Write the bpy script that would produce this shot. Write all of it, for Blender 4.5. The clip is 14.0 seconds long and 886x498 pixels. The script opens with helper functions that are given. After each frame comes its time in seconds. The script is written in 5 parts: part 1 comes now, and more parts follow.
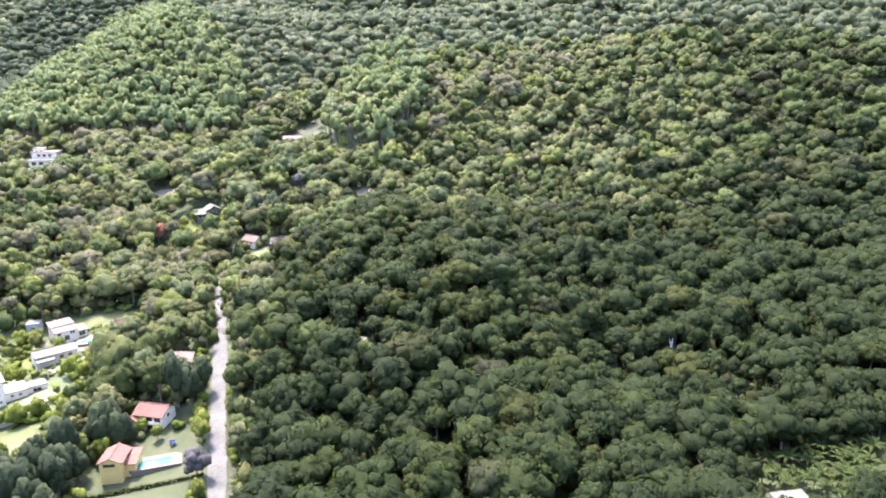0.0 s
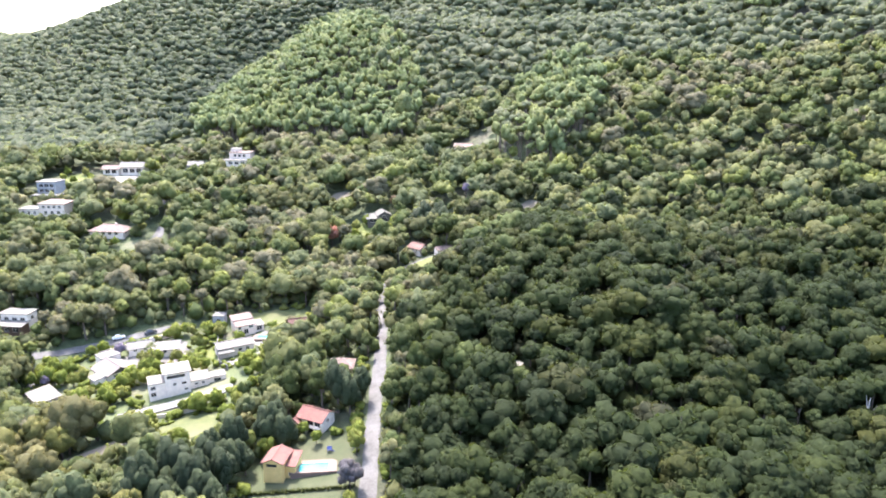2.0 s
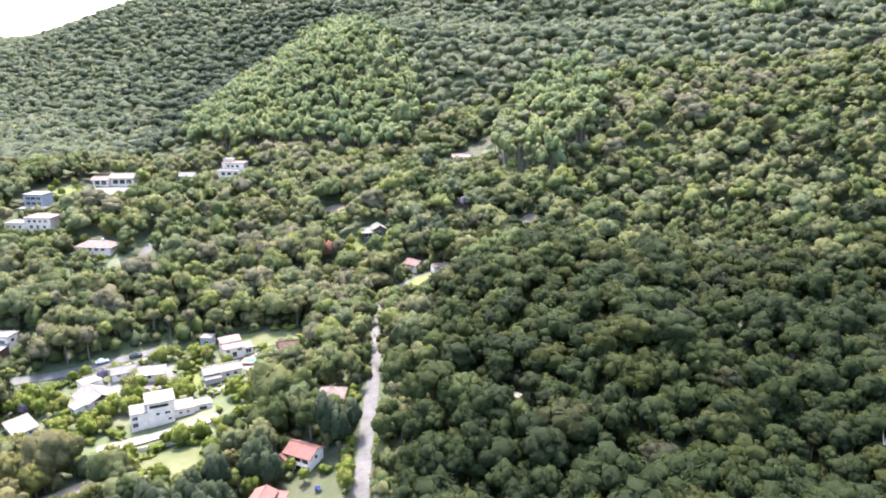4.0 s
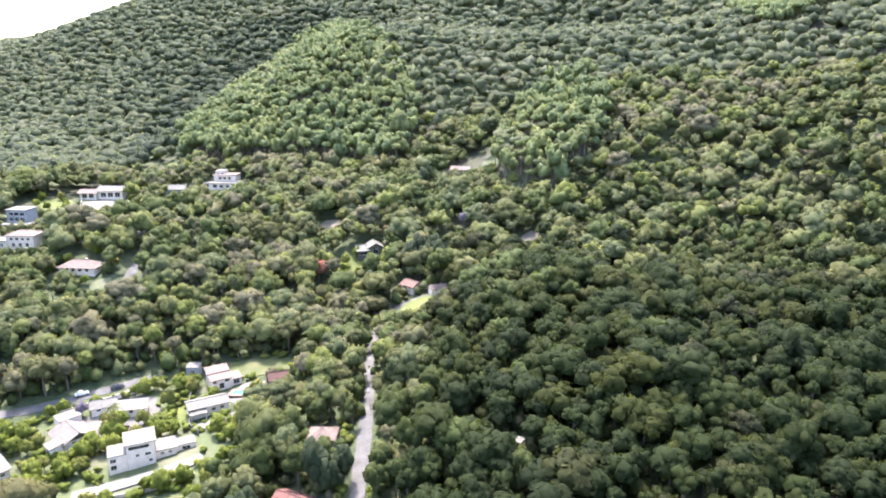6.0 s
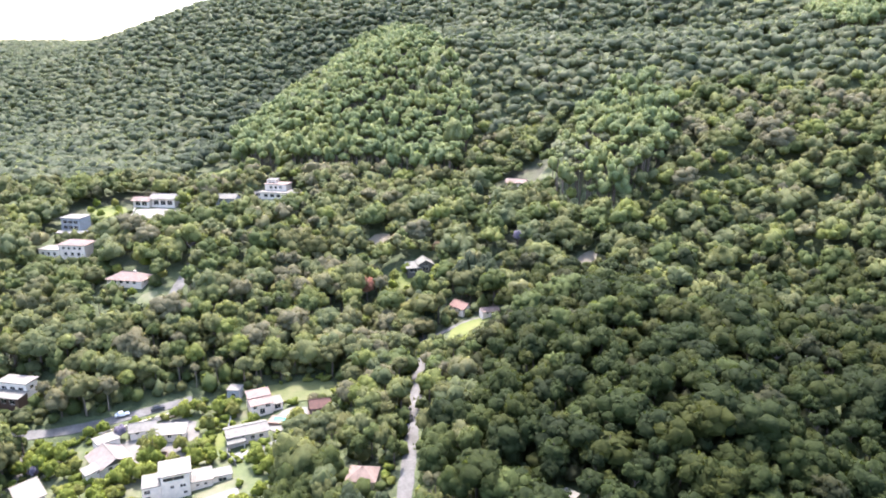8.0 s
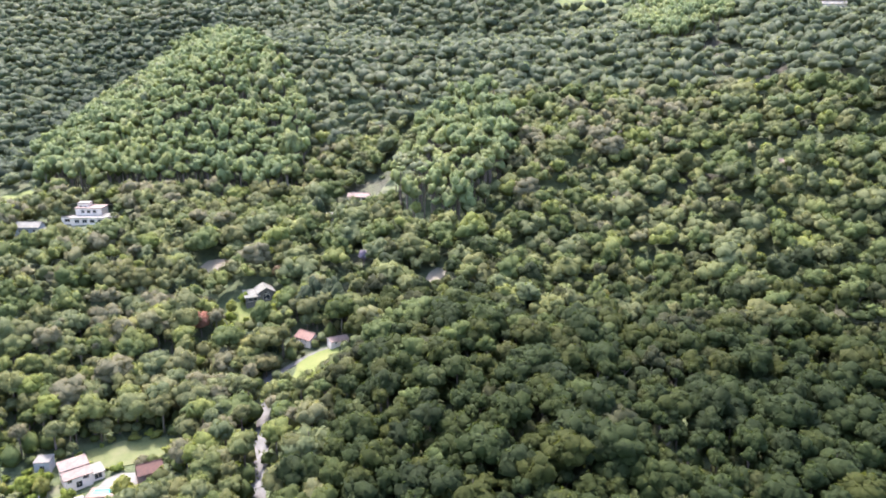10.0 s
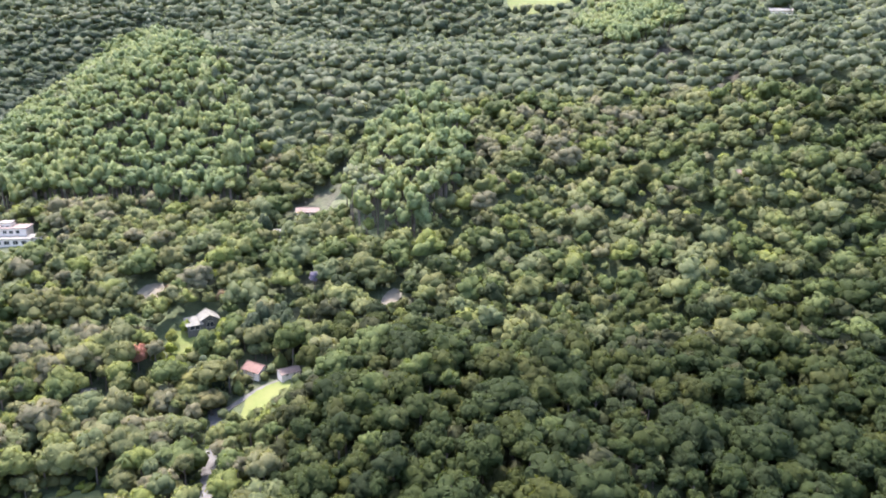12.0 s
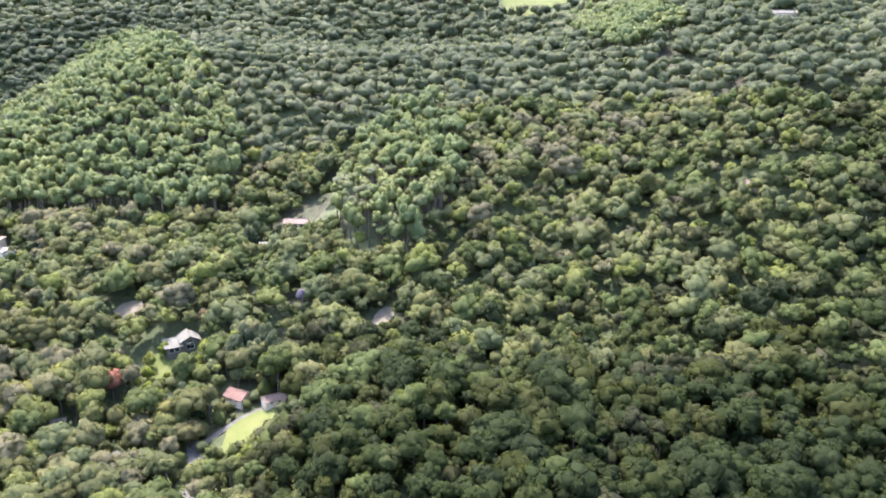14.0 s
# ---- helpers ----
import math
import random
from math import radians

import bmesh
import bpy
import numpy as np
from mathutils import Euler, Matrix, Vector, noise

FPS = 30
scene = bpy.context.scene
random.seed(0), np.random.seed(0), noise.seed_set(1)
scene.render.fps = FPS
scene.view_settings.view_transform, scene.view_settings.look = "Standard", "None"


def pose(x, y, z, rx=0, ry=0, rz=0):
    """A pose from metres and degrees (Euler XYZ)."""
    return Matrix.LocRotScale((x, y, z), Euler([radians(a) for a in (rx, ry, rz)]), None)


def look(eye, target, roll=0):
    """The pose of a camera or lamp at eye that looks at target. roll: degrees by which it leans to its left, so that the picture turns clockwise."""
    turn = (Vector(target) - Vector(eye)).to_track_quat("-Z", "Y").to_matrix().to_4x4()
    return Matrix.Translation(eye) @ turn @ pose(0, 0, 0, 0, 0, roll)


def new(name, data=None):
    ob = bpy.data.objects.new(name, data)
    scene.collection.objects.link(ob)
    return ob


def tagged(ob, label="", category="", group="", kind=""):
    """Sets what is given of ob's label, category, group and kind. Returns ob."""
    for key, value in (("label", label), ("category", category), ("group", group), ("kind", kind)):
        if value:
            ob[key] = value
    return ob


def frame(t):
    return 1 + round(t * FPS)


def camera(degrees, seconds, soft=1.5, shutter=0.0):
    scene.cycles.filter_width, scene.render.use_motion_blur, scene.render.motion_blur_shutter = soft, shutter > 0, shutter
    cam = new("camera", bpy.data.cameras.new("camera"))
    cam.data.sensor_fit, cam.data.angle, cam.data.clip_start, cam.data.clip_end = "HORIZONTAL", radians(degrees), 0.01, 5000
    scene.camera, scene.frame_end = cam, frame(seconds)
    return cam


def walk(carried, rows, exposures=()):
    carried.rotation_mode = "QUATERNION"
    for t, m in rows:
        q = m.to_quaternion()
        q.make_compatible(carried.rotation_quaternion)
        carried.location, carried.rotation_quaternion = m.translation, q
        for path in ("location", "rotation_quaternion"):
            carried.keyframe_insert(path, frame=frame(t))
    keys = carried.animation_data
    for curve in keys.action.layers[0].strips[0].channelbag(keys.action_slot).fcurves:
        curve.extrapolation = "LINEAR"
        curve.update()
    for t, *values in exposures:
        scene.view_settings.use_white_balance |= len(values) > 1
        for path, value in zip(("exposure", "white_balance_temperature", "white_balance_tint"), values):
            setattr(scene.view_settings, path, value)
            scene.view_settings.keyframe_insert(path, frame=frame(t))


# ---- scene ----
cam = camera(64.6, 14.0, soft=1.85)
PATH = [
    (0, (0.606, 0.837, 99.453), (0.595, 2.77, 98.938), 0.0),
    (0.5, (0.668, 1.601, 100.766), (0.657, 3.534, 100.25), 0.0),
    (1, (0.448, 2.943, 102.053), (0.438, 4.875, 101.537), 0.1),
    (1.4, (-0.589, 3.936, 103.32), (-0.711, 5.863, 102.799), 0.2),
    (1.5, (-0.728, 4.19, 103.465), (-0.882, 6.116, 102.946), 0.1),
    (1.6, (-0.728, 4.618, 103.597), (-0.993, 6.532, 103.078), 0.0),
    (2, (0.154, 6.684, 104.656), (-0.317, 8.558, 104.138), 0.1),
    (2.5, (0.205, 8.976, 105.866), (-0.268, 10.849, 105.348), 0.1),
    (3, (-0.118, 11.469, 106.879), (-0.59, 13.342, 106.362), 0.1),
    (3.2, (-0.281, 12.485, 107.079), (-0.754, 14.36, 106.566), 0.1),
    (5.5, (-3.17, 26.893, 112.898), (-3.636, 28.767, 112.379), 0.2),
    (6, (-3.94, 30.248, 114.09), (-4.409, 32.122, 113.572), 0.2),
    (6.5, (-4.692, 33.412, 115.307), (-5.198, 35.276, 114.787), 0.2),
    (7, (-5.711, 36.996, 116.467), (-6.303, 38.834, 115.947), 0.2),
    (7.2, (-5.998, 38.479, 116.762), (-6.618, 40.308, 116.243), 0.3),
    (9.5, (-9.7, 55.266, 122.634), (-10.206, 57.128, 122.11), 0.4),
    (9.8, (-10.11, 57.513, 123.39), (-10.425, 59.417, 122.866), 0.6),
    (10, (-10.538, 58.862, 123.836), (-10.726, 60.784, 123.315), 0.6),
    (10.5, (-12.64, 62.02, 125.545), (-12.679, 63.95, 125.022), 0.6),
    (11, (-13.867, 65.996, 126.755), (-13.905, 67.926, 126.232), 0.7),
    (11.5, (-14.511, 69.501, 127.595), (-14.55, 71.43, 127.07), 0.7),
    (12, (-15.145, 73.62, 128.459), (-15.184, 75.55, 127.934), 0.8),
    (12.5, (-15.596, 76.9, 129.19), (-15.636, 78.829, 128.664), 0.8),
    (13, (-16.081, 80.642, 129.925), (-16.121, 82.571, 129.399), 0.8),
    (13.5, (-16.242, 84.402, 130.441), (-16.284, 86.331, 129.914), 0.8),
    (14, (-15.89, 88.954, 130.729), (-15.911, 90.884, 130.202), 0.9),
]
walk(cam, [(t, look(eye, target, roll)) for t, eye, target, roll in PATH], exposures=((0.0, 3.0, 6100, 15), (2.5, 2.9, 6100, 15), (6.5, 2.78, 6100, 15), (10.0, 2.72, 6100, 15), (14.0, 2.70, 6100, 15)))

# ---- world, sun and exposure ----
SUN_ELEVATION, SUN_AZIMUTH = 62.0, -34.0      # degrees; azimuth from straight ahead (+y), minus to the left
world = bpy.data.worlds.new("sky")
scene.world = world
world.use_nodes = True
wn = world.node_tree
sky = wn.nodes.new("ShaderNodeTexSky")
sky.sky_type = "NISHITA"
sky.sun_disc = False
sky.sun_elevation = radians(SUN_ELEVATION)
sky.sun_rotation = radians(SUN_AZIMUTH)
sky.air_density, sky.dust_density, sky.ozone_density = 1.0, 3.0, 1.0
wn.links.new(sky.outputs["Color"], wn.nodes["Background"].inputs["Color"])
wn.nodes["Background"].inputs["Strength"].default_value = 0.15
sun = new("sun", bpy.data.lights.new("sun", "SUN"))
sun.data.energy = 2.1
sun.data.angle = radians(1.5)
sun.data.color = (1.0, 0.93, 0.88)
_a, _e = radians(SUN_AZIMUTH), radians(SUN_ELEVATION)
sun.matrix_world = look((0, 0, 400), Vector((0, 0, 400)) - Vector((math.sin(_a) * math.cos(_e), math.cos(_a) * math.cos(_e), math.sin(_e))))


# ---- materials ----
def material(name, roughness=0.8, metallic=0.0):
    m = bpy.data.materials.new(name)
    m.use_nodes = True
    b = m.node_tree.nodes["Principled BSDF"]
    b.inputs["Roughness"].default_value = roughness
    b.inputs["Metallic"].default_value = metallic
    return m, m.node_tree, b


def ramp(tree, fac, stops):
    r = tree.nodes.new("ShaderNodeValToRGB")
    while len(r.color_ramp.elements) < len(stops):
        r.color_ramp.elements.new(0.5)
    for el, (p, c) in zip(r.color_ramp.elements, stops):
        el.position, el.color = p, (*c, 1)
    tree.links.new(fac, r.inputs["Fac"])
    return r.outputs["Color"]


def noise_fac(tree, scale, detail=4.0, rough=0.6, vector=None):
    n = tree.nodes.new("ShaderNodeTexNoise")
    n.inputs["Scale"].default_value, n.inputs["Detail"].default_value, n.inputs["Roughness"].default_value = scale, detail, rough
    if vector is None:
        vector = tree.nodes.new("ShaderNodeTexCoord").outputs["Object"]
    tree.links.new(vector, n.inputs["Vector"])
    return n.outputs["Fac"]


def mix(tree, fac, a, b, mode="MIX"):
    n = tree.nodes.new("ShaderNodeMix")
    n.data_type, n.blend_type = "RGBA", mode
    for sock, v in ((n.inputs["Factor"], fac), (n.inputs["A"], a), (n.inputs["B"], b)):
        if hasattr(v, "links"):
            tree.links.new(v, sock)
        else:
            sock.default_value = v if isinstance(v, float) else (*v, 1)
    return n.outputs["Result"]


def bump(tree, bsdf, fac, strength, distance):
    n = tree.nodes.new("ShaderNodeBump")
    n.inputs["Strength"].default_value, n.inputs["Distance"].default_value = strength, distance
    tree.links.new(fac, n.inputs["Height"])
    tree.links.new(n.outputs["Normal"], bsdf.inputs["Normal"])


def math_node(tree, op, a, b):
    n = tree.nodes.new("ShaderNodeMath")
    n.operation = op
    for sock, v in zip(n.inputs, (a, b)):
        if hasattr(v, "links"):
            tree.links.new(v, sock)
        else:
            sock.default_value = v
    return n.outputs[0]


def foliage(name, stops, leaf_vary=0.5, glow=0.48):
    """Leaves: one tone for each tree, a finer change from leaf to leaf, and some light let through."""
    m, t, b = material(name, 0.62)
    b.inputs["Specular IOR Level"].default_value = 0.1
    at = t.nodes.new("ShaderNodeAttribute")
    at.attribute_name = "tree_tone"
    info = t.nodes.new("ShaderNodeObjectInfo")
    held = math_node(t, "GREATER_THAN", at.outputs["Fac"], 0.5)       # joined woods hold 1 + tone; a single tree draws its own
    own = math_node(t, "MULTIPLY", math_node(t, "SUBTRACT", 1.0, held), math_node(t, "ADD", math_node(t, "MULTIPLY", info.outputs["Random"], 0.60), 0.40))
    tone = math_node(t, "ADD", own, math_node(t, "MULTIPLY", held, math_node(t, "SUBTRACT", at.outputs["Fac"], 1.0)))
    col = ramp(t, tone, stops)
    geo = t.nodes.new("ShaderNodeNewGeometry")
    leaf = ramp(t, geo.outputs["Random Per Island"], [(0.0, (0.6, 0.66, 0.6)), (0.6, (1.0, 1.0, 1.0)), (1.0, (1.35, 1.3, 1.1))])
    col = mix(t, leaf_vary, col, leaf, "MULTIPLY")
    leafy = noise_fac(t, 1.3, 5.0, 0.75, geo.outputs["Position"])
    col = mix(t, 0.65, col, ramp(t, leafy, [(0.3, (0.55, 0.57, 0.55)), (0.7, (1.35, 1.35, 1.3))]), "MULTIPLY")
    bump(t, b, leafy, 0.7, 0.7)
    t.links.new(col, b.inputs["Base Color"])
    tr = t.nodes.new("ShaderNodeBsdfTranslucent")
    t.links.new(mix(t, 0.6, col, (1.0, 1.0, 0.45), "MULTIPLY"), tr.inputs["Color"])
    sh = t.nodes.new("ShaderNodeMixShader")
    sh.inputs[0].default_value = glow
    t.links.new(b.outputs[0], sh.inputs[1])
    t.links.new(tr.outputs[0], sh.inputs[2])
    t.links.new(sh.outputs[0], t.nodes["Material Output"].inputs["Surface"])
    return m


LEAF = foliage("mixed_forest_leaves", [(0.0, (0.028, 0.038, 0.015)), (0.08, (0.038, 0.052, 0.017)), (0.16, (0.054, 0.061, 0.016)), (0.24, (0.050, 0.052, 0.027)), (0.34, (0.076, 0.094, 0.030)), (0.48, (0.108, 0.132, 0.048)),
                                       (0.60, (0.134, 0.130, 0.054)), (0.70, (0.126, 0.144, 0.070)), (0.80, (0.164, 0.172, 0.076)), (0.9, (0.168, 0.188, 0.050)), (1.0, (0.164, 0.150, 0.090))])
# leaves of the far woods: distance haze painted in as paler, greyer, flatter colour
LEAF_HAZED = foliage("haze_greyed_leaves", [(0.0, (0.056, 0.070, 0.046)), (0.25, (0.078, 0.096, 0.062)), (0.5, (0.122, 0.142, 0.086)), (0.75, (0.158, 0.174, 0.106)), (1.0, (0.178, 0.184, 0.112))], 0.35, 0.58)
LEAF_EUC = foliage("eucalyptus_leaves", [(0.0, (0.172, 0.210, 0.102)), (0.4, (0.208, 0.244, 0.108)), (0.75, (0.246, 0.264, 0.108)), (1.0, (0.218, 0.230, 0.140))], 0.3, 0.55)
LEAF_DEEP = foliage("deep_green_leaves", [(0.0, (0.040, 0.054, 0.020)), (0.5, (0.062, 0.078, 0.026)), (1.0, (0.090, 0.104, 0.034))], 0.5)
LEAF_DARK = foliage("conifer_needles", [(0.0, (0.022, 0.030, 0.016)), (1.0, (0.034, 0.044, 0.020))], 0.4, 0.15)
LEAF_RED = foliage("red_blossom", [(0.0, (0.27, 0.115, 0.085)), (1.0, (0.32, 0.145, 0.105))], 0.6)
LEAF_OLIVE = foliage("olive_brown_leaves", [(0.0, (0.140, 0.138, 0.044)), (0.5, (0.160, 0.144, 0.066)), (1.0, (0.168, 0.164, 0.046))], 0.5)
LEAF_GARDEN = foliage("lush_garden_leaves", [(0.0, (0.118, 0.150, 0.030)), (0.4, (0.156, 0.188, 0.037)), (0.75, (0.194, 0.218, 0.047)), (1.0, (0.196, 0.190, 0.062))], 0.5)
LEAF_YELLOW = foliage("yellow_blossom", [(0.0, (0.25, 0.18, 0.04)), (1.0, (0.28, 0.21, 0.05))], 0.6)
LEAF_PURPLE = foliage("violet_blossom", [(0.0, (0.215, 0.175, 0.235)), (1.0, (0.25, 0.205, 0.27))], 0.7)
LEAF_MAUVE = foliage("dull_mauve_blossom", [(0.0, (0.135, 0.116, 0.130)), (1.0, (0.155, 0.138, 0.145))], 0.7)
LEAF_RUST = foliage("rust_brown_young_leaves", [(0.0, (0.150, 0.098, 0.062)), (1.0, (0.165, 0.120, 0.070))], 0.6)
LEAF_BRIGHT = foliage("light_green_fronds", [(0.0, (0.044, 0.064, 0.019)), (1.0, (0.076, 0.096, 0.029))], 0.5)


def plain(name, colour, roughness=0.8, dirt=0.35, scale=0.6, metallic=0.0, bump_by=0.0):
    """Paint, plaster or concrete with stains at two sizes."""
    m, t, b = material(name, roughness, metallic)
    f = noise_fac(t, scale, 6.0, 0.65)
    g = noise_fac(t, scale * 9, 3.0, 0.6)
    dark = tuple(c * (1 - dirt) for c in colour)
    col = mix(t, ramp(t, f, [(0.35, (0, 0, 0)), (0.75, (1, 1, 1))]), dark, colour)
    col = mix(t, 0.25, col, ramp(t, g, [(0.3, (0.7, 0.7, 0.68)), (0.7, (1, 1, 1))]), "MULTIPLY")
    t.links.new(col, b.inputs["Base Color"])
    if bump_by:
        bump(t, b, g, bump_by, 0.05)
    return m


def tiled(name, a, b_col, pitch=0.24):
    """Clay pan tiles: ribs down the slope by a wave across the roof, courses along it, mottled by age."""
    m, t, b = material(name, 0.85)
    co = t.nodes.new("ShaderNodeTexCoord").outputs["Object"]
    f = noise_fac(t, 0.9, 6.0, 0.7, co)
    col = ramp(t, f, [(0.3, b_col), (0.55, a), (0.8, tuple(min(1, c * 1.25) for c in a))])
    w = t.nodes.new("ShaderNodeTexWave")
    w.bands_direction = "X"
    w.inputs["Scale"].default_value = 0.314 / pitch
    t.links.new(co, w.inputs["Vector"])
    w2 = t.nodes.new("ShaderNodeTexWave")
    w2.bands_direction = "Y"
    w2.inputs["Scale"].default_value = 0.314 / 0.4
    t.links.new(co, w2.inputs["Vector"])
    col = mix(t, 0.35, col, ramp(t, w.outputs["Fac"], [(0.0, (0.45, 0.42, 0.4)), (0.6, (1, 1, 1))]), "MULTIPLY")
    col = mix(t, 0.25, col, ramp(t, w2.outputs["Fac"], [(0.0, (0.5, 0.48, 0.46)), (0.4, (1, 1, 1))]), "MULTIPLY")
    t.links.new(col, b.inputs["Base Color"])
    bump(t, b, w.outputs["Fac"], 0.6, 0.06)
    return m


TILE_RED = tiled("clay_roof_tiles", (0.185, 0.078, 0.056), (0.118, 0.052, 0.040))
TILE_DARK = tiled("dark_red_brown_roof_tiles", (0.120, 0.056, 0.040), (0.078, 0.038, 0.030))
TILE_FADED = tiled("faded_terracotta_roof_tiles", (0.180, 0.098, 0.074), (0.120, 0.064, 0.050))
TILE_PINK = tiled("faded_clay_roof_tiles", (0.190, 0.132, 0.106), (0.120, 0.083, 0.069))
TILE_GREY = tiled("weathered_grey_roof_tiles", (0.140, 0.132, 0.106), (0.094, 0.088, 0.072))
SHEET_ROSE = tiled("sun_bleached_rose_roof_tiles", (0.170, 0.142, 0.122), (0.120, 0.096, 0.082))
SHEET = tiled("pale_corrugated_roofing", (0.165, 0.150, 0.126), (0.112, 0.100, 0.084), 0.5)
WHITE = plain("white_render", (0.84, 0.715, 0.585), 0.85, 0.25)
CREAM = plain("pink_white_render", (0.80, 0.65, 0.53), 0.85, 0.2)
YELLOW = plain("ochre_yellow_render", (0.68, 0.47, 0.17), 0.85, 0.18)
GREYWALL = plain("grey_cement_render", (0.34, 0.34, 0.34), 0.9, 0.35)
DARKWALL = plain("dark_grey_boarding", (0.115, 0.10, 0.082), 0.85, 0.4, 1.0)
BROWN = plain("brown_stained_timber", (0.12, 0.065, 0.04), 0.7, 0.4, 2.0)
PAVE = plain("pale_paving", (0.165, 0.152, 0.130), 0.9, 0.3, 0.5, 0.0, 0.2)
TERRACE = plain("terracotta_paving", (0.190, 0.130, 0.100), 0.85, 0.25, 0.8)
CONCRETE = plain("stained_concrete", (0.215, 0.202, 0.178), 0.9, 0.45, 0.4)
BARK = plain("grey_brown_bark", (0.17, 0.13, 0.10), 0.95, 0.5, 1.5)
BLUE = plain("blue_plastic", (0.015, 0.03, 0.14), 0.5, 0.1)
POOLTILE = plain("turquoise_pool_tiles", (0.07, 0.44, 0.42), 0.4, 0.1)
GLASS, _t, _b = material("dark_window_glass", 0.08)
_b.inputs["Base Color"].default_value = (0.02, 0.022, 0.025, 1)
_b.inputs["Specular IOR Level"].default_value = 0.6
WATER, _t, _b = material("turquoise_pool_water", 0.06)
_b.inputs["Base Color"].default_value = (0.085, 0.40, 0.37, 1)
_b.inputs["IOR"].default_value = 1.33
bump(_t, _b, noise_fac(_t, 2.5, 2.0), 0.12, 0.05)


def ground_material():
    m, t, b = material("undergrowth_and_soil", 0.95)
    co = t.nodes.new("ShaderNodeTexCoord").outputs["Object"]
    big, small = noise_fac(t, 0.02, 5.0, 0.6, co), noise_fac(t, 0.35, 6.0, 0.7, co)
    grass = ramp(t, small, [(0.3, (0.034, 0.046, 0.017)), (0.55, (0.060, 0.075, 0.026)), (0.75, (0.086, 0.098, 0.040))])
    soil = ramp(t, small, [(0.3, (0.036, 0.030, 0.020)), (0.7, (0.068, 0.056, 0.038))])
    t.links.new(mix(t, ramp(t, big, [(0.52, (0, 0, 0)), (0.72, (1, 1, 1))]), grass, soil), b.inputs["Base Color"])
    bump(t, b, small, 1.0, 1.2)
    return m


def turf(name, a, b_col, dry):
    m, t, b = material(name, 0.95)
    co = t.nodes.new("ShaderNodeTexCoord").outputs["Object"]
    col = ramp(t, noise_fac(t, 0.8, 6.0, 0.7, co), [(0.3, b_col), (0.7, a)])
    col = mix(t, ramp(t, noise_fac(t, 0.11, 4.0, 0.6, co), [(0.45, (0, 0, 0)), (0.7, (1, 1, 1))]), col, dry)
    t.links.new(col, b.inputs["Base Color"])
    bump(t, b, noise_fac(t, 5.0, 3.0, 0.7, co), 0.6, 0.1)
    return m


def road_material():
    m, t, b = material("worn_pale_road", 0.92)
    co = t.nodes.new("ShaderNodeTexCoord").outputs["Object"]
    f = noise_fac(t, 0.16, 6.0, 0.65, co)
    g = noise_fac(t, 1.6, 4.0, 0.6, co)
    col = ramp(t, f, [(0.3, (0.066, 0.061, 0.054)), (0.5, (0.104, 0.098, 0.091)), (0.75, (0.144, 0.136, 0.127))])
    t.links.new(mix(t, 0.6, col, ramp(t, g, [(0.35, (0.62, 0.6, 0.56)), (0.65, (1.1, 1.1, 1.1))]), "MULTIPLY"), b.inputs["Base Color"])
    bump(t, b, g, 0.5, 0.08)
    return m


SOIL = ground_material()
LAWN = turf("mown_lawn", (0.094, 0.102, 0.032), (0.066, 0.076, 0.023), (0.120, 0.114, 0.052))
GRASS_BRIGHT = turf("fresh_grass", (0.104, 0.122, 0.023), (0.070, 0.086, 0.017), (0.116, 0.122, 0.032))
# lawn copy with the pool garden's cloud shade put in its colour
LAWN_SHADED = turf("shaded_olive_lawn", (0.056, 0.064, 0.024), (0.036, 0.045, 0.016), (0.074, 0.072, 0.036))
SAND = turf("bare_sandy_soil", (0.19, 0.16, 0.115), (0.13, 0.108, 0.078), (0.16, 0.14, 0.095))
VERGE = turf("dry_garden_grass", (0.085, 0.102, 0.036), (0.055, 0.068, 0.024), (0.13, 0.12, 0.075))
ROAD = road_material()

# ---- the lie of the land ----
# heights of a smooth spline sheet: a wide one for valley and mountains, a finer one for the knoll, gullies and spurs
FAR_STEP, FAR_X, FAR_Y = 250.0, -1250.0, -250.0
FAR = [[-9, -2, 5, 6, -10, 4, 20, 28, 19, 12],
       [12, 7, 11, 20, -15, 26, 28, 28, 37, 46],
       [43, 17, 11, 48, 20, -11, 37, 53, 77, 97],
       [93, 43, 8, 18, 85, 94, 161, 152, 158, 173],
       [156, 106, 104, 147, 186, 183, 238, 251, 258, 269],
       [177, 137, 158, 243, 292, 301, 329, 348, 360, 374],
       [140, 115, 138, 234, 319, 370, 406, 434, 456, 477],
       [113, 97, 119, 212, 316, 400, 461, 507, 544, 577],
       [109, 107, 131, 209, 316, 420, 506, 573, 626, 671]]
NEAR_STEP, NEAR_X, NEAR_Y = 70.0, -330.0, 70.0
NEAR = [[6.6, -2.0, -7.6, 3.3, -0.4, -1.2, 7.7, 5.5, -8.6],
        [2.5, -4.9, -10.5, -0.1, -3.9, -5.7, -11.5, 7.7, 0.4],
        [4.0, -3.9, 4.6, -10.5, 22.5, 18.1, -13.1, 2.2, 2.7],
        [15.9, 5.4, 18.1, -18.7, -3.5, 8.2, -7.2, -8.0, -0.4],
        [13.7, -3.0, 4.3, 3.0, 6.3, -12.6, -15.4, -1.8, 1.4],
        [-13.1, -11.9, -4.1, -23.3, 9.3, 14.7, 3.7, 15.7, 7.3],
        [-24.4, 7.7, 28.4, -4.4, 4.6, 10.1, 2.3, 11.7, 4.6],
        [-31.3, 4.4, 23.9, 13.7, 18.4, 8.5, 6.5, 12.1, -3.4],
        [-31.0, -7.0, 0.0, -13.0, -29.3, -32.3, -16.1, -4.2, -10.6]]
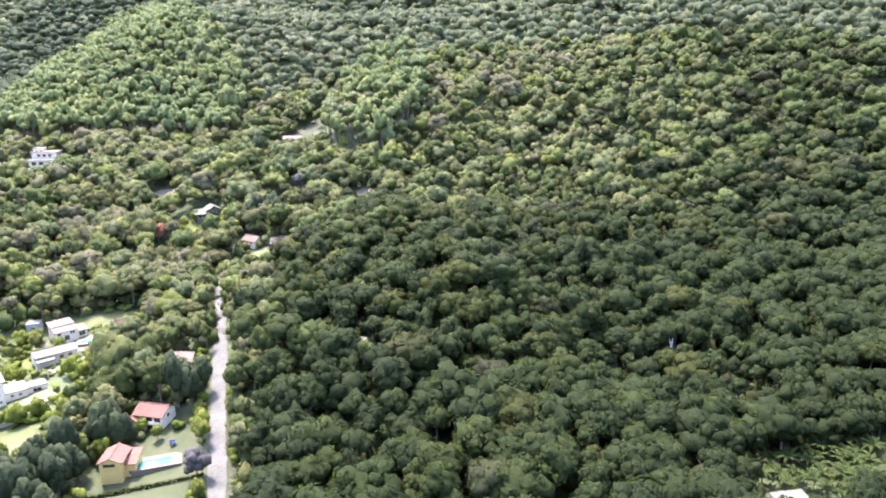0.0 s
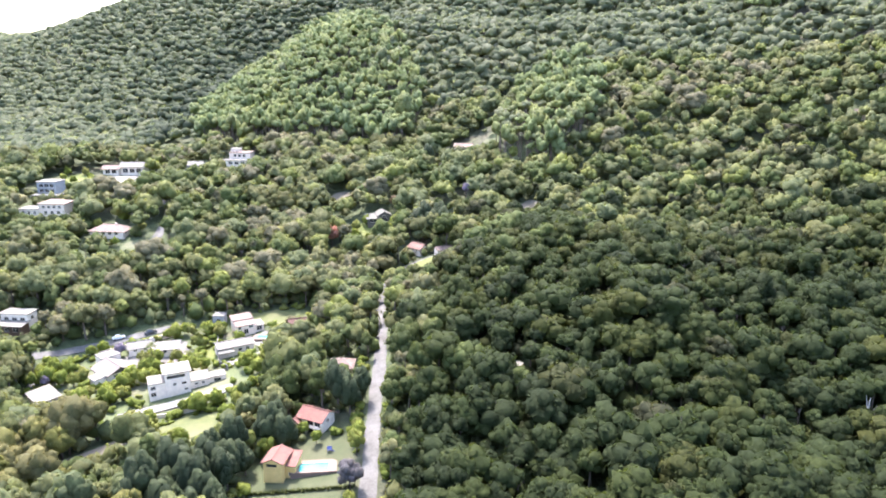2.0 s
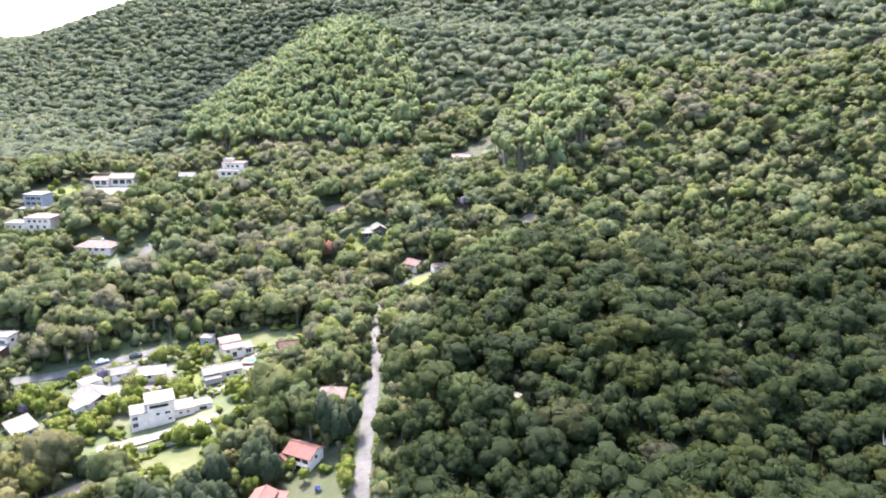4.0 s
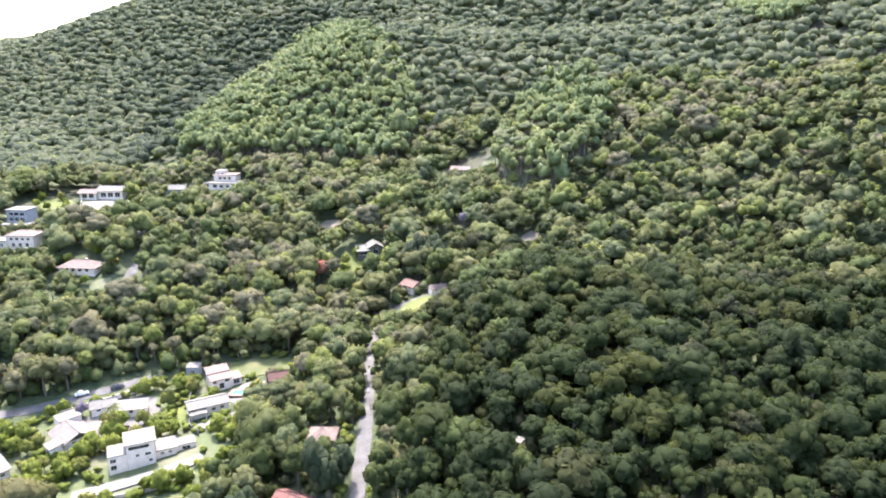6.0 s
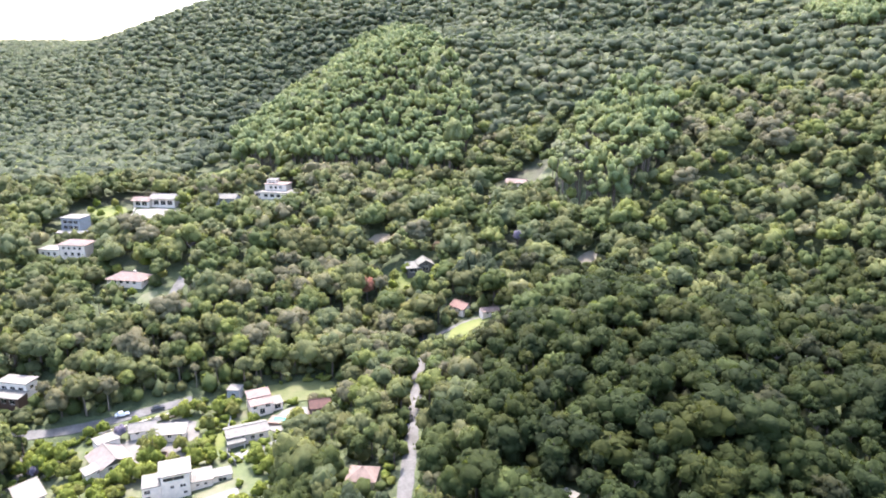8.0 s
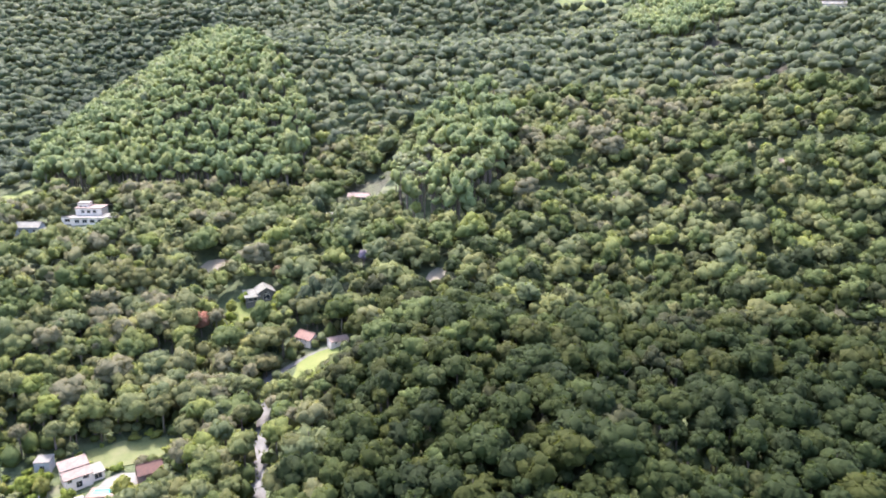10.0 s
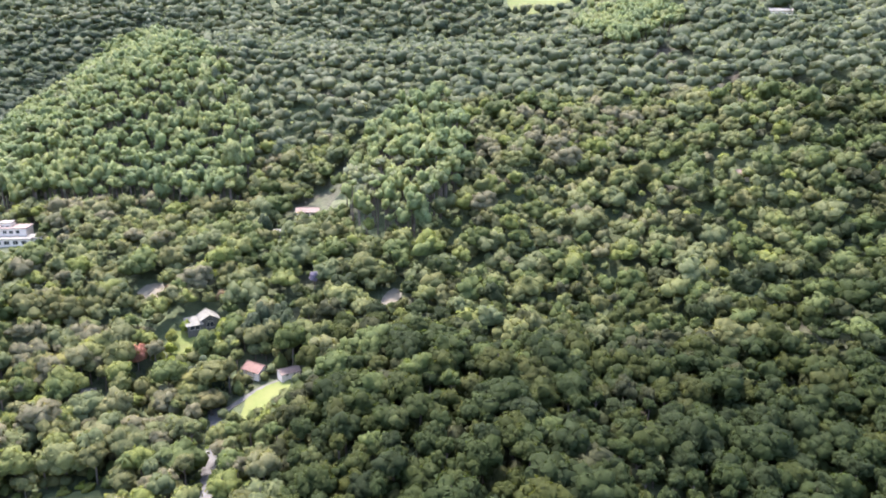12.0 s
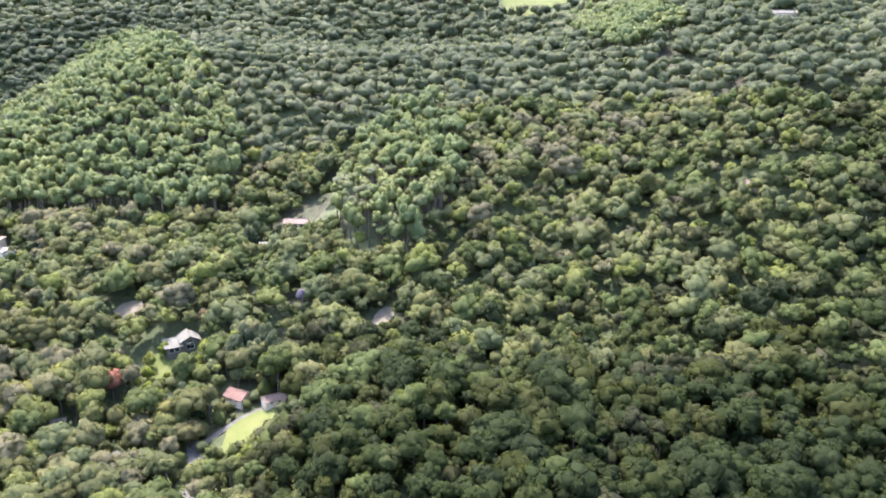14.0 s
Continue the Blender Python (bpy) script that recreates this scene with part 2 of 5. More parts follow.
# single spurs and hollows: x, y, reach, rise
SPURS = [(-590, 830, 110, 24), (112, 385, 26, 8), (-33, 268, 26, 5), (-3, 384, 26, 5), (56, 180, 20, -8)]
FAR, NEAR = np.array(FAR, float), np.array(NEAR, float)


def spline(x, y, grid, x0, y0, step):
    out = np.zeros_like(x)
    u, v = (x - x0) / step, (y - y0) / step

    def b3(t):
        t = np.abs(t)
        return np.where(t < 1, 2 / 3 - t * t + t ** 3 / 2, np.where(t < 2, np.clip(2 - t, 0, None) ** 3 / 6, 0))
    for j in range(grid.shape[0]):
        wy = b3(v - j)
        for i in range(grid.shape[1]):
            out += grid[j, i] * wy * b3(u - i)
    return out


def land(x, y):
    """Height of the ground, for arrays or single numbers."""
    x, y = np.asarray(x, float), np.asarray(y, float)
    far = spline(np.clip(x, FAR_X + FAR_STEP, FAR_X + FAR_STEP * (FAR.shape[1] - 2)), np.clip(y, FAR_Y + FAR_STEP, FAR_Y + FAR_STEP * (FAR.shape[0] - 2)), FAR, FAR_X, FAR_Y, FAR_STEP)
    out = far + spline(x, y, NEAR, NEAR_X, NEAR_Y, NEAR_STEP)
    for cx, cy, reach, rise in SPURS:
        out = out + rise * np.exp(-((x - cx) ** 2 + (y - cy) ** 2) / (2 * reach ** 2))
    return out


def mesh_from(name, verts, faces, mat, smooth=False):
    me = bpy.data.meshes.new(name)
    me.from_pydata([tuple(v) for v in verts], [], [tuple(f) for f in faces])
    me.materials.append(mat)
    if smooth:
        me.polygons.foreach_set("use_smooth", [True] * len(me.polygons))
    me.update()
    return me


def lines(lo, hi, fine, reach_lo, reach_hi):
    mid = list(np.arange(lo, hi + fine / 2, fine))
    up, s = [], fine
    while (up[-1] if up else hi) < reach_hi:
        s *= 1.16
        up.append((up[-1] if up else hi) + s)
    down, s = [], fine
    while (down[-1] if down else lo) > reach_lo:
        s *= 1.16
        down.append((down[-1] if down else lo) - s)
    return np.array(down[::-1] + mid + up)


gx, gy = lines(-320, 240, 5, -4500, 4500), lines(95, 640, 5, -4500, 4500)
GX, GY = np.meshgrid(gx, gy)
GZ = land(GX.ravel(), GY.ravel())
nx, ny = len(gx), len(gy)
quads = [(j * nx + i, j * nx + i + 1, (j + 1) * nx + i + 1, (j + 1) * nx + i) for j in range(ny - 1) for i in range(nx - 1)]
ground = new("ground", mesh_from("ground", np.stack([GX.ravel(), GY.ravel(), GZ], 1), quads, SOIL, True))
tagged(ground, "hilly ground of dark undergrowth and soil under forest", "ground", kind="structure")


def strip(name, label, path, width, mat, lift=0.18, category="road", step=3.0):
    """A ribbon laid over the ground along a path, with turned-down edges."""
    pts = [Vector(p) for p in path]
    fine = []
    for a, b in zip(pts, pts[1:]):
        n = max(1, int((b - a).length / step))
        fine += [a.lerp(b, k / n) for k in range(n)]
    fine.append(pts[-1])
    for _ in range(4):
        fine = [fine[0]] + [(fine[k - 1] + fine[k] * 2 + fine[k + 1]) / 4 for k in range(1, len(fine) - 1)] + [fine[-1]]
    rng = random.Random(5)
    verts, faces, across = [], [], (-1.0, -0.98, -0.33, 0.33, 0.98, 1.0)
    for k, p in enumerate(fine):
        d = (fine[min(k + 1, len(fine) - 1)] - fine[max(k - 1, 0)]).normalized()
        side = Vector((d.y, -d.x))
        w = width / 2 * (1 + rng.uniform(-0.12, 0.12))
        for a in across:
            q = p + side * (a * w)
            z = float(land(q.x, q.y)) + (lift if abs(a) < 0.99 else -0.4)
            verts.append((q.x, q.y, z))
    n = len(across)
    for k in range(len(fine) - 1):
        faces += [(k * n + i, k * n + i + 1, (k + 1) * n + i + 1, (k + 1) * n + i) for i in range(n - 1)]
    return tagged(new(name, mesh_from(name, verts, faces, mat, False)), label, category, kind="structure")


def patch(name, label, corners, mat, lift=0.25, category="lawn", step=2.0):
    """A sheet of turf, soil or paving over the ground inside a rounded outline."""
    c = [Vector(p) for p in corners]
    ring = []
    for k in range(len(c)):
        a, b, d = c[k - 1], c[k], c[(k + 1) % len(c)]
        for s in (0.2, 0.4, 0.6, 0.8):
            p, q = b.lerp(a, 0.5), b.lerp(d, 0.5)
            ring.append(p * (1 - s) ** 2 + b * (2 * s * (1 - s)) + q * s ** 2 if k >= 0 else b)
    mid = sum(ring, Vector((0, 0))) / len(ring)
    verts, faces, rings = [], [], 7
    rng = random.Random(len(name))
    wob = [1 + rng.uniform(-0.13, 0.1) for _ in ring]
    for r in range(1, rings + 1):
        for p, wv in zip(ring, wob):
            q = mid + (p - mid) * (min(r, rings - 1) / (rings - 1) * (wv if r >= rings - 1 else 1.0) + (0.01 if r == rings else 0))
            verts.append((q.x, q.y, float(land(q.x, q.y)) + (lift if r < rings else -0.4)))
    n = len(ring)
    verts.append((mid.x, mid.y, float(land(mid.x, mid.y)) + lift))
    for k in range(n):
        faces.append((n * rings, k, (k + 1) % n))
        for r in range(rings - 1):
            faces.append((r * n + k, (r + 1) * n + k, (r + 1) * n + (k + 1) % n, r * n + (k + 1) % n))
    return tagged(new(name, mesh_from(name, verts, faces, mat)), label, category, kind="structure")


MAIN_ROAD = [(-43, 112), (-49.2, 134), (-52.9, 146.5), (-57, 160), (-60, 171), (-63.6, 184.5), (-66, 192.5), (-73, 214), (-79, 232), (-85, 251), (-86, 262), (-92, 275)]
VILLAGE_ROAD = [(-196, 176), (-176, 185.5), (-166, 194), (-158, 203), (-149, 213.5)]
UPPER_LANE = [(-188, 252), (-191, 260), (-196, 276), (-204, 290), (-222, 305), (-246, 316), (-275, 322)]
SPUR = [(-89, 272), (-84, 278), (-79, 284), (-73, 285.5)]
WHITE_LANE = [(-133, 158), (-125, 163.5), (-116.5, 170.5), (-108, 178.5)]
HOUSE_DRIVE = [(-120, 191.5), (-113, 196.5), (-106.5, 205)]
strip("road", "narrow pale worn road between trees", MAIN_ROAD, 4.0, ROAD)
patch("paving", "pale pull-out widening the road at its bend", [(-77.5, 218), (-75, 220.5), (-72, 217), (-70, 208), (-72, 206.5), (-75, 212)], ROAD, 0.25, "paving")
strip("road", "pale concrete village street beside white walls", VILLAGE_ROAD, 3.8, ROAD)
strip("road", "bright concrete drive along the white house", WHITE_LANE, 4.2, CONCRETE, 0.5)
strip("road", "pale concrete drive in front of the long house", HOUSE_DRIVE, 3.6, CONCRETE, 0.45)
strip("road", "short pale lane through the woods", UPPER_LANE, 3.6, ROAD)
strip("road", "pale dirt drive to a red-roofed cottage", SPUR, 2.2, ROAD)
strip("road", "curved pale garden path", [(-172, 158), (-170, 164), (-172, 171), (-178, 175)], 2.2, PAVE)
strip("road", "short sandy track between trees", [(-136, 131), (-130, 137), (-124, 145), (-121, 151)], 4.2, SAND)
patch("lawn", "sunlit mown lawn ringed by trees", [(-135, 229), (-124, 236), (-112, 241), (-106, 234), (-110, 227), (-122, 222)], LAWN)
patch("lawn", "lawn below the white house", [(-119, 152), (-115, 162), (-105, 166), (-99, 158), (-102, 150), (-110, 146)], LAWN)
patch("lawn", "garden lawn round the swimming pool", [(-80, 128), (-76, 152), (-73, 157), (-62, 160), (-56, 150), (-52, 136), (-50, 126), (-64, 120)], LAWN_SHADED, 0.1)
patch("lawn", "bright grass beside the red-roofed cottage", [(-82, 268), (-83, 277), (-78, 284), (-71, 287), (-68, 280), (-73, 270), (-78, 265)], GRASS_BRIGHT)
patch("lawn", "bright garden grass below the grey house", [(-118, 301), (-121, 312), (-114, 315), (-108, 310), (-109, 302), (-114, 298)], GRASS_BRIGHT)
patch("lawn", "light-green grass and weeds in the gully beside the pale house", [(-82, 384), (-80, 392), (-76, 404), (-74, 420), (-67, 422), (-64, 402), (-64, 388), (-72, 376)], VERGE, 0.3)
patch("bare_ground", "bare pinkish earth showing between forest trees", [(-44, 325), (-43, 331), (-39, 335), (-35, 333), (-37, 327), (-40, 322)], SAND, 0.5, category="ground")
patch("lawn", "grass terrace beside the hillside villa", [(-292, 318), (-286, 330), (-272, 329), (-268, 316), (-280, 308)], GRASS_BRIGHT)
patch("lawn", "grass slope behind the upper villas", [(-288, 394), (-291, 412), (-281, 422), (-272, 419), (-263, 402), (-268, 392)], GRASS_BRIGHT)
patch("lawn", "high meadow between the woods on the mountain", [(22, 684), (18, 716), (45, 750), (84, 716), (80, 682), (50, 676)], GRASS_BRIGHT, 0.3)
patch("bare_ground", "pale bare sandy clearing among trees", [(-141, 331), (-139, 339), (-132, 340), (-129, 333), (-134, 328)], SAND, 0.7, category="ground")
patch("bare_ground", "dry tan grass and soil beside the orange-roofed villa", [(-200, 247), (-201, 254), (-196, 257), (-192, 252), (-195, 246)], VERGE, category="ground")
patch("paving", "pale paved yard of the white houses", [(-158, 184), (-150, 204), (-140, 206), (-132, 190), (-140, 180)], PAVE, 0.1, "paving")
patch("paving", "pale paved patio beside a small pool", [(-122, 208), (-119, 221), (-111, 223), (-107, 212), (-113, 206)], PAVE, 0.14, "paving")
patch("paving", "pale terrace below the hillside villa", [(-271, 331), (-262, 338), (-250, 337), (-243, 326), (-254, 316), (-264, 320)], PAVE, 0.3, "paving")
patch("lawn", "dry pale grass and bare earth between the village houses", [(-174, 178), (-166, 190), (-148, 212), (-134, 219), (-118, 206), (-103, 196), (-101, 176), (-104, 152), (-120, 150), (-150, 154), (-168, 160)], VERGE, 0.03)
patch("lawn", "garden grass between the white houses", [(-136, 196), (-132, 208), (-124, 206), (-124, 198), (-130, 190)], GRASS_BRIGHT, 0.08)

# ---- helpers for things ----
FOOTPRINTS = []     # x, y, half width, half depth, turn: kept free of trees


def part(name, me, parent, label="", m=None):
    ob = new(name, me)
    ob.parent = parent
    if m is not None:
        ob.matrix_basis = m
    if label:
        tagged(ob, label)
    return ob


def box_data(boxes):
    """Vertices and faces of boxes (x0, x1, y0, y1, z0, z1)."""
    v, f = [], []
    for x0, x1, y0, y1, z0, z1 in boxes:
        n = len(v)
        v += [(x0, y0, z0), (x1, y0, z0), (x1, y1, z0), (x0, y1, z0), (x0, y0, z1), (x1, y0, z1), (x1, y1, z1), (x0, y1, z1)]
        f += [tuple(n + i for i in q) for q in ((3, 2, 1, 0), (4, 5, 6, 7), (0, 1, 5, 4), (1, 2, 6, 5), (2, 3, 7, 6), (3, 0, 4, 7))]
    return v, f


def boxes(name, data, mat, bevel=0.03):
    v, f = box_data(data)
    bm = bmesh.new()
    vs = [bm.verts.new(p) for p in v]
    for q in f:
        bm.faces.new([vs[i] for i in q])
    if bevel:
        bmesh.ops.bevel(bm, geom=bm.edges[:], offset=bevel, segments=1, affect="EDGES")
    me = bpy.data.meshes.new(name)
    bm.to_mesh(me)
    bm.free()
    me.materials.append(mat)
    return me


def wall_data(w, d, h, openings, reveal=0.22):
    """Four outer walls with real recesses at the openings (side, centre along the side, sill, width, height)."""
    v, f = [], []

    def quad(*p):
        n = len(v)
        v.extend(p)
        f.append((n, n + 1, n + 2, n + 3))
    sides = {"s": ((-w / 2, -d / 2), (1, 0), (0, 1), w), "e": ((w / 2, -d / 2), (0, 1), (-1, 0), d),
             "n": ((w / 2, d / 2), (-1, 0), (0, -1), w), "w": ((-w / 2, d / 2), (0, -1), (1, 0), d)}
    for key, (o, a, inn, length) in sides.items():
        ops = [(length / 2 + c - ww / 2, length / 2 + c + ww / 2, z, z + hh) for s, c, z, ww, hh in openings if s == key]
        us = sorted({0.0, length, *(q[0] for q in ops), *(q[1] for q in ops)})
        zs = sorted({-2.5, h, *(q[2] for q in ops), *(q[3] for q in ops)})

        def at(u, z, deep=0.0):
            return (o[0] + a[0] * u + inn[0] * deep, o[1] + a[1] * u + inn[1] * deep, z)
        for u0, u1 in zip(us, us[1:]):
            for z0, z1 in zip(zs, zs[1:]):
                uc, zc = (u0 + u1) / 2, (z0 + z1) / 2
                if not any(q[0] < uc < q[1] and q[2] < zc < q[3] for q in ops):
                    quad(at(u0, z0), at(u1, z0), at(u1, z1), at(u0, z1))
        for u0, u1, z0, z1 in ops:
            r = reveal
            quad(at(u0, z0), at(u1, z0), at(u1, z0, r), at(u0, z0, r))
            quad(at(u0, z1, r), at(u1, z1, r), at(u1, z1), at(u0, z1))
            quad(at(u0, z0, r), at(u0, z1, r), at(u0, z1), at(u0, z0))
            quad(at(u1, z0), at(u1, z1), at(u1, z1, r), at(u1, z0, r))
    n = len(v)
    v += [(-w / 2, -d / 2, h), (w / 2, -d / 2, h), (w / 2, d / 2, h), (-w / 2, d / 2, h)]
    f.append((n, n + 1, n + 2, n + 3))
    return v, f


def roof_mesh(kind, w, d, rise, over, mat, thick=0.16):
    """A roof over a w by d plan: gable (ridge along x), gable_y, hip, shed or flat, with a thick edge."""
    a, b = w / 2 + over, d / 2 + over
    if kind == "flat":
        return boxes("roof", [(-a, a, -b, b, 0, 0.25)], mat, 0.05)
    k = rise / (d / 2 if kind != "gable_y" else w / 2)
    low = -over * k
    if kind == "gable":
        top = [(-a, -b, low), (a, -b, low), (a, 0, rise), (-a, 0, rise), (a, b, low), (-a, b, low)]
        faces = [(0, 1, 2, 3), (3, 2, 4, 5)]
        rim = [0, 1, 2, 4, 5, 3]
    elif kind == "gable_y":
        top = [(-a, -b, low), (0, -b, rise), (0, b, rise), (-a, b, low), (a, -b, low), (a, b, low)]
        faces = [(0, 1, 2, 3), (1, 4, 5, 2)]
        rim = [0, 1, 4, 5, 2, 3]
    elif kind == "shed":
        top = [(-a, -b, low), (a, -b, low), (a, b, rise), (-a, b, rise)]
        faces, rim = [(0, 1, 2, 3)], [0, 1, 2, 3]
    else:
        r = max(0.3, a - b)
        top = [(-a, -b, low), (a, -b, low), (a, b, low), (-a, b, low), (-r, 0, rise), (r, 0, rise)]
        faces, rim = [(0, 1, 5, 4), (1, 2, 5), (2, 3, 4, 5), (3, 0, 4)], [0, 1, 2, 3]
    n = len(top)
    v = top + [(x, y, z - thick) for x, y, z in top]
    f = list(faces) + [tuple(n + i for i in reversed(q)) for q in faces]
    for i, j in zip(rim, rim[1:] + rim[:1]):
        f.append((i, i + n, j + n, j))
    bm = bmesh.new()
    vs = [bm.verts.new(p) for p in v]
    for q in f:
        bm.faces.new([vs[i] for i in q])
    if kind in ("gable", "gable_y", "hip"):      # ridge capping
        ends = {"gable": ((-a, 0), (a, 0)), "gable_y": ((0, -b), (0, b)), "hip": ((-max(0.3, a - b), 0), (max(0.3, a - b), 0))}[kind]
        (x0, y0), (x1, y1) = ends
        c = Vector(((x0 + x1) / 2, (y0 + y1) / 2, rise + 0.03))
        g = bmesh.ops.create_cone(bm, cap_ends=True, segments=8, radius1=0.14, radius2=0.14, depth=(Vector((x1, y1)) - Vector((x0, y0))).length)
        m = Matrix.Translation(c) @ (pose(0, 0, 0, 0, 90, 0) if kind != "gable_y" else pose(0, 0, 0, 90, 0, 0))
        bmesh.ops.transform(bm, matrix=m, verts=g["verts"])
    bmesh.ops.recalc_face_normals(bm, faces=bm.faces[:])
    me = bpy.data.meshes.new("roof")
    bm.to_mesh(me)
    bm.free()
    me.materials.append(mat)
    return me


def window(parent, side, c, z, ww, hh, w, d, door=False, frame_mat=None):
    turn, off = {"s": (0, d / 2), "e": (90, w / 2), "n": (180, d / 2), "w": (270, w / 2)}[side]
    m = pose(0, 0, 0, 0, 0, turn) @ Matrix.Translation((c, -off + 0.14, z))
    fr = boxes("frame", [(-ww / 2, ww / 2, -0.04, 0.04, 0, 0.07), (-ww / 2, ww / 2, -0.04, 0.04, hh - 0.07, hh), (-ww / 2, -ww / 2 + 0.07, -0.04, 0.04, 0.07, hh - 0.07),
                         (ww / 2 - 0.07, ww / 2, -0.04, 0.04, 0.07, hh - 0.07), (-0.03, 0.03, -0.035, 0.035, 0.07, hh - 0.07)], frame_mat or WHITE, 0.0)
    f = part("door" if door else "window", fr, parent, m=m)
    part("pane", boxes("pane", [(-ww / 2 + 0.05, ww / 2 - 0.05, 0.0, 0.03, 0.05, hh - 0.05)], BROWN if door else GLASS, 0.0), f)
    return f


def block(root, w, d, h, roof, rise, wall_mat, roof_mat, openings=(), at=(0, 0, 0), over=0.5, frame_mat=None, gable_mat=None):
    """One volume of a house: walls with recessed openings, window frames with panes, and a roof."""
    m = Matrix.Translation(at)
    v, f = wall_data(w, d, h, [o[:5] for o in openings])
    if roof in ("gable", "gable_y"):
        n = len(v)
        if roof == "gable":
            v += [(-w / 2, -d / 2, h), (-w / 2, d / 2, h), (-w / 2, 0, h + rise - 0.1), (w / 2, -d / 2, h), (w / 2, d / 2, h), (w / 2, 0, h + rise - 0.1)]
        else:
            v += [(-w / 2, -d / 2, h), (w / 2, -d / 2, h), (0, -d / 2, h + rise - 0.1), (-w / 2, d / 2, h), (w / 2, d / 2, h), (0, d / 2, h + rise - 0.1)]
        if gable_mat:
            for k in (n, n + 3):
                part("gable", mesh_from("gable", v[k:k + 3], [(0, 1, 2)], gable_mat), root, "dark boarded gable", m)
            del v[n:]
        else:
            f += [(n, n + 1, n + 2), (n + 3, n + 4, n + 5)]
    wall = part("wall", mesh_from("wall", v, f, wall_mat), root, m=m)
    part("roof", roof_mesh(roof, w, d, rise, over, roof_mat), root, m=m @ Matrix.Translation((0, 0, h + (0.05 if roof == "flat" else 0.16))))
    for o in openings:
        window(wall, o[0], o[1], o[2], o[3], o[4], w, d, len(o) > 5, frame_mat)
    return wall


def house(name, label, x, y, turn, half_w, half_d, sink=0.0, category="house", front=6.0):
    root = new(name)
    c = [pose(0, 0, 0, 0, 0, turn) @ Vector((sx * half_w, sy * half_d, 0)) for sx in (-1, 1) for sy in (-1, 1)]
    z = float(np.mean([land(x + p.x, y + p.y) for p in c])) + 0.25 - sink
    root.matrix_basis = pose(x, y, z, 0, 0, turn)
    FOOTPRINTS.append((x, y, half_w + 1.0, half_d + 1.0, radians(turn), front))
    return tagged(root, label, category)


# ---- houses near the road ----
def red_house():
    r = house("house", "two-storey white house with terracotta tiled gable roof beside trees", -72.2, 159.2, -12, 4.6, 3.6, 1.2)
    block(r, 7.2, 5.8, 4.5, "gable", 1.5, WHITE, TILE_RED,
          [("s", 0.1, 2.6, 1.8, 1.7), ("s", 2.3, 2.6, 1.8, 1.7), ("s", 0.1, 0.2, 1.8, 2.0), ("s", 2.3, 0.2, 1.8, 2.0), ("e", 0, 3.0, 1.0, 1.0)], over=0.6, frame_mat=BROWN)
    block(r, 2.8, 3.6, 3.2, "gable_y", 0.9, CREAM, TILE_RED, [("s", -0.7, 1.4, 0.5, 1.1), ("s", 0.0, 1.4, 0.5, 1.1), ("s", 0.7, 1.4, 0.5, 1.1)], at=(-3.9, -2.4, 0), over=0.4)
    part("balcony", boxes("balcony", [(-0.8, 3.5, -3.9, -2.92, 2.45, 2.62), (-0.8, 3.5, -3.9, -3.83, 3.3, 3.37)] + [(-0.8 + 0.35 * k, -0.75 + 0.35 * k, -3.89, -3.84, 2.62, 3.3) for k in range(13)], WHITE, 0.0), r, "white balcony with railing")
    for px in (-0.7, 3.4):
        part("post", boxes("post", [(px - 0.1, px + 0.1, -3.88, -3.68, -1.5, 2.45)], WHITE), r)


def yellow_house():
    r = house("house", "tall ochre-yellow house with terracotta tiled roofs beside the pool", -73.6, 139.8, 6, 3.6, 4.0, 0.4)
    block(r, 4.6, 6.0, 5.2, "gable_y", 1.0, YELLOW, TILE_RED, [("s", -0.3, 4.0, 2.6, 0.8), ("e", 1.2, 3.4, 1.0, 1.0)], over=0.45, frame_mat=BROWN)
    block(r, 2.3, 4.6, 3.7, "shed", 1.0, YELLOW, TILE_RED, [("e", 0, 0.2, 2.0, 2.0), ("s", 0, 0.8, 0.9, 1.0)], at=(3.45, 1.2, 0), over=0.4)


def pool(x, y, turn, w, d, label, deck=None):
    root = new("swimming_pool")
    z = max(float(land(x + a * w / 2, y + b * d / 2)) for a in (-1, 1) for b in (-1, 1)) + 0.5
    root.matrix_basis = pose(x, y, z, 0, 0, turn)
    t = 1.2
    dx0, dx1, dy0, dy1 = deck or (-w / 2 - t, w / 2 + t, -d / 2 - t, d / 2 + t)
    part("deck", boxes("deck", [(dx0, -w / 2, dy0, dy1, -1.6, 0), (w / 2, dx1, dy0, dy1, -1.6, 0), (-w / 2, w / 2, dy0, -d / 2, -1.6, 0), (-w / 2, w / 2, d / 2, dy1, -1.6, 0)], TERRACE, 0.0), root, "pale terracotta paved pool deck")
    part("basin", boxes("basin", [(-w / 2, w / 2, -d / 2, d / 2, -0.34, -0.28), (-w / 2, -w / 2 + 0.05, -d / 2, d / 2, -0.28, 0.03), (w / 2 - 0.05, w / 2, -d / 2, d / 2, -0.28, 0.03),
                                  (-w / 2 + 0.05, w / 2 - 0.05, -d / 2, -d / 2 + 0.05, -0.28, 0.03), (-w / 2 + 0.05, w / 2 - 0.05, d / 2 - 0.05, d / 2, -0.28, 0.03)], POOLTILE, 0.0), root)
    part("water", boxes("water", [(-w / 2 + 0.055, w / 2 - 0.055, -d / 2 + 0.055, d / 2 - 0.055, -0.2, -0.1)], WATER, 0.0), root, "clear turquoise water")
    FOOTPRINTS.append((x, y, w / 2 + 2.2, d / 2 + 2.2, radians(turn), 6.0))
    tagged(root, label, "swimming pool")
    return root


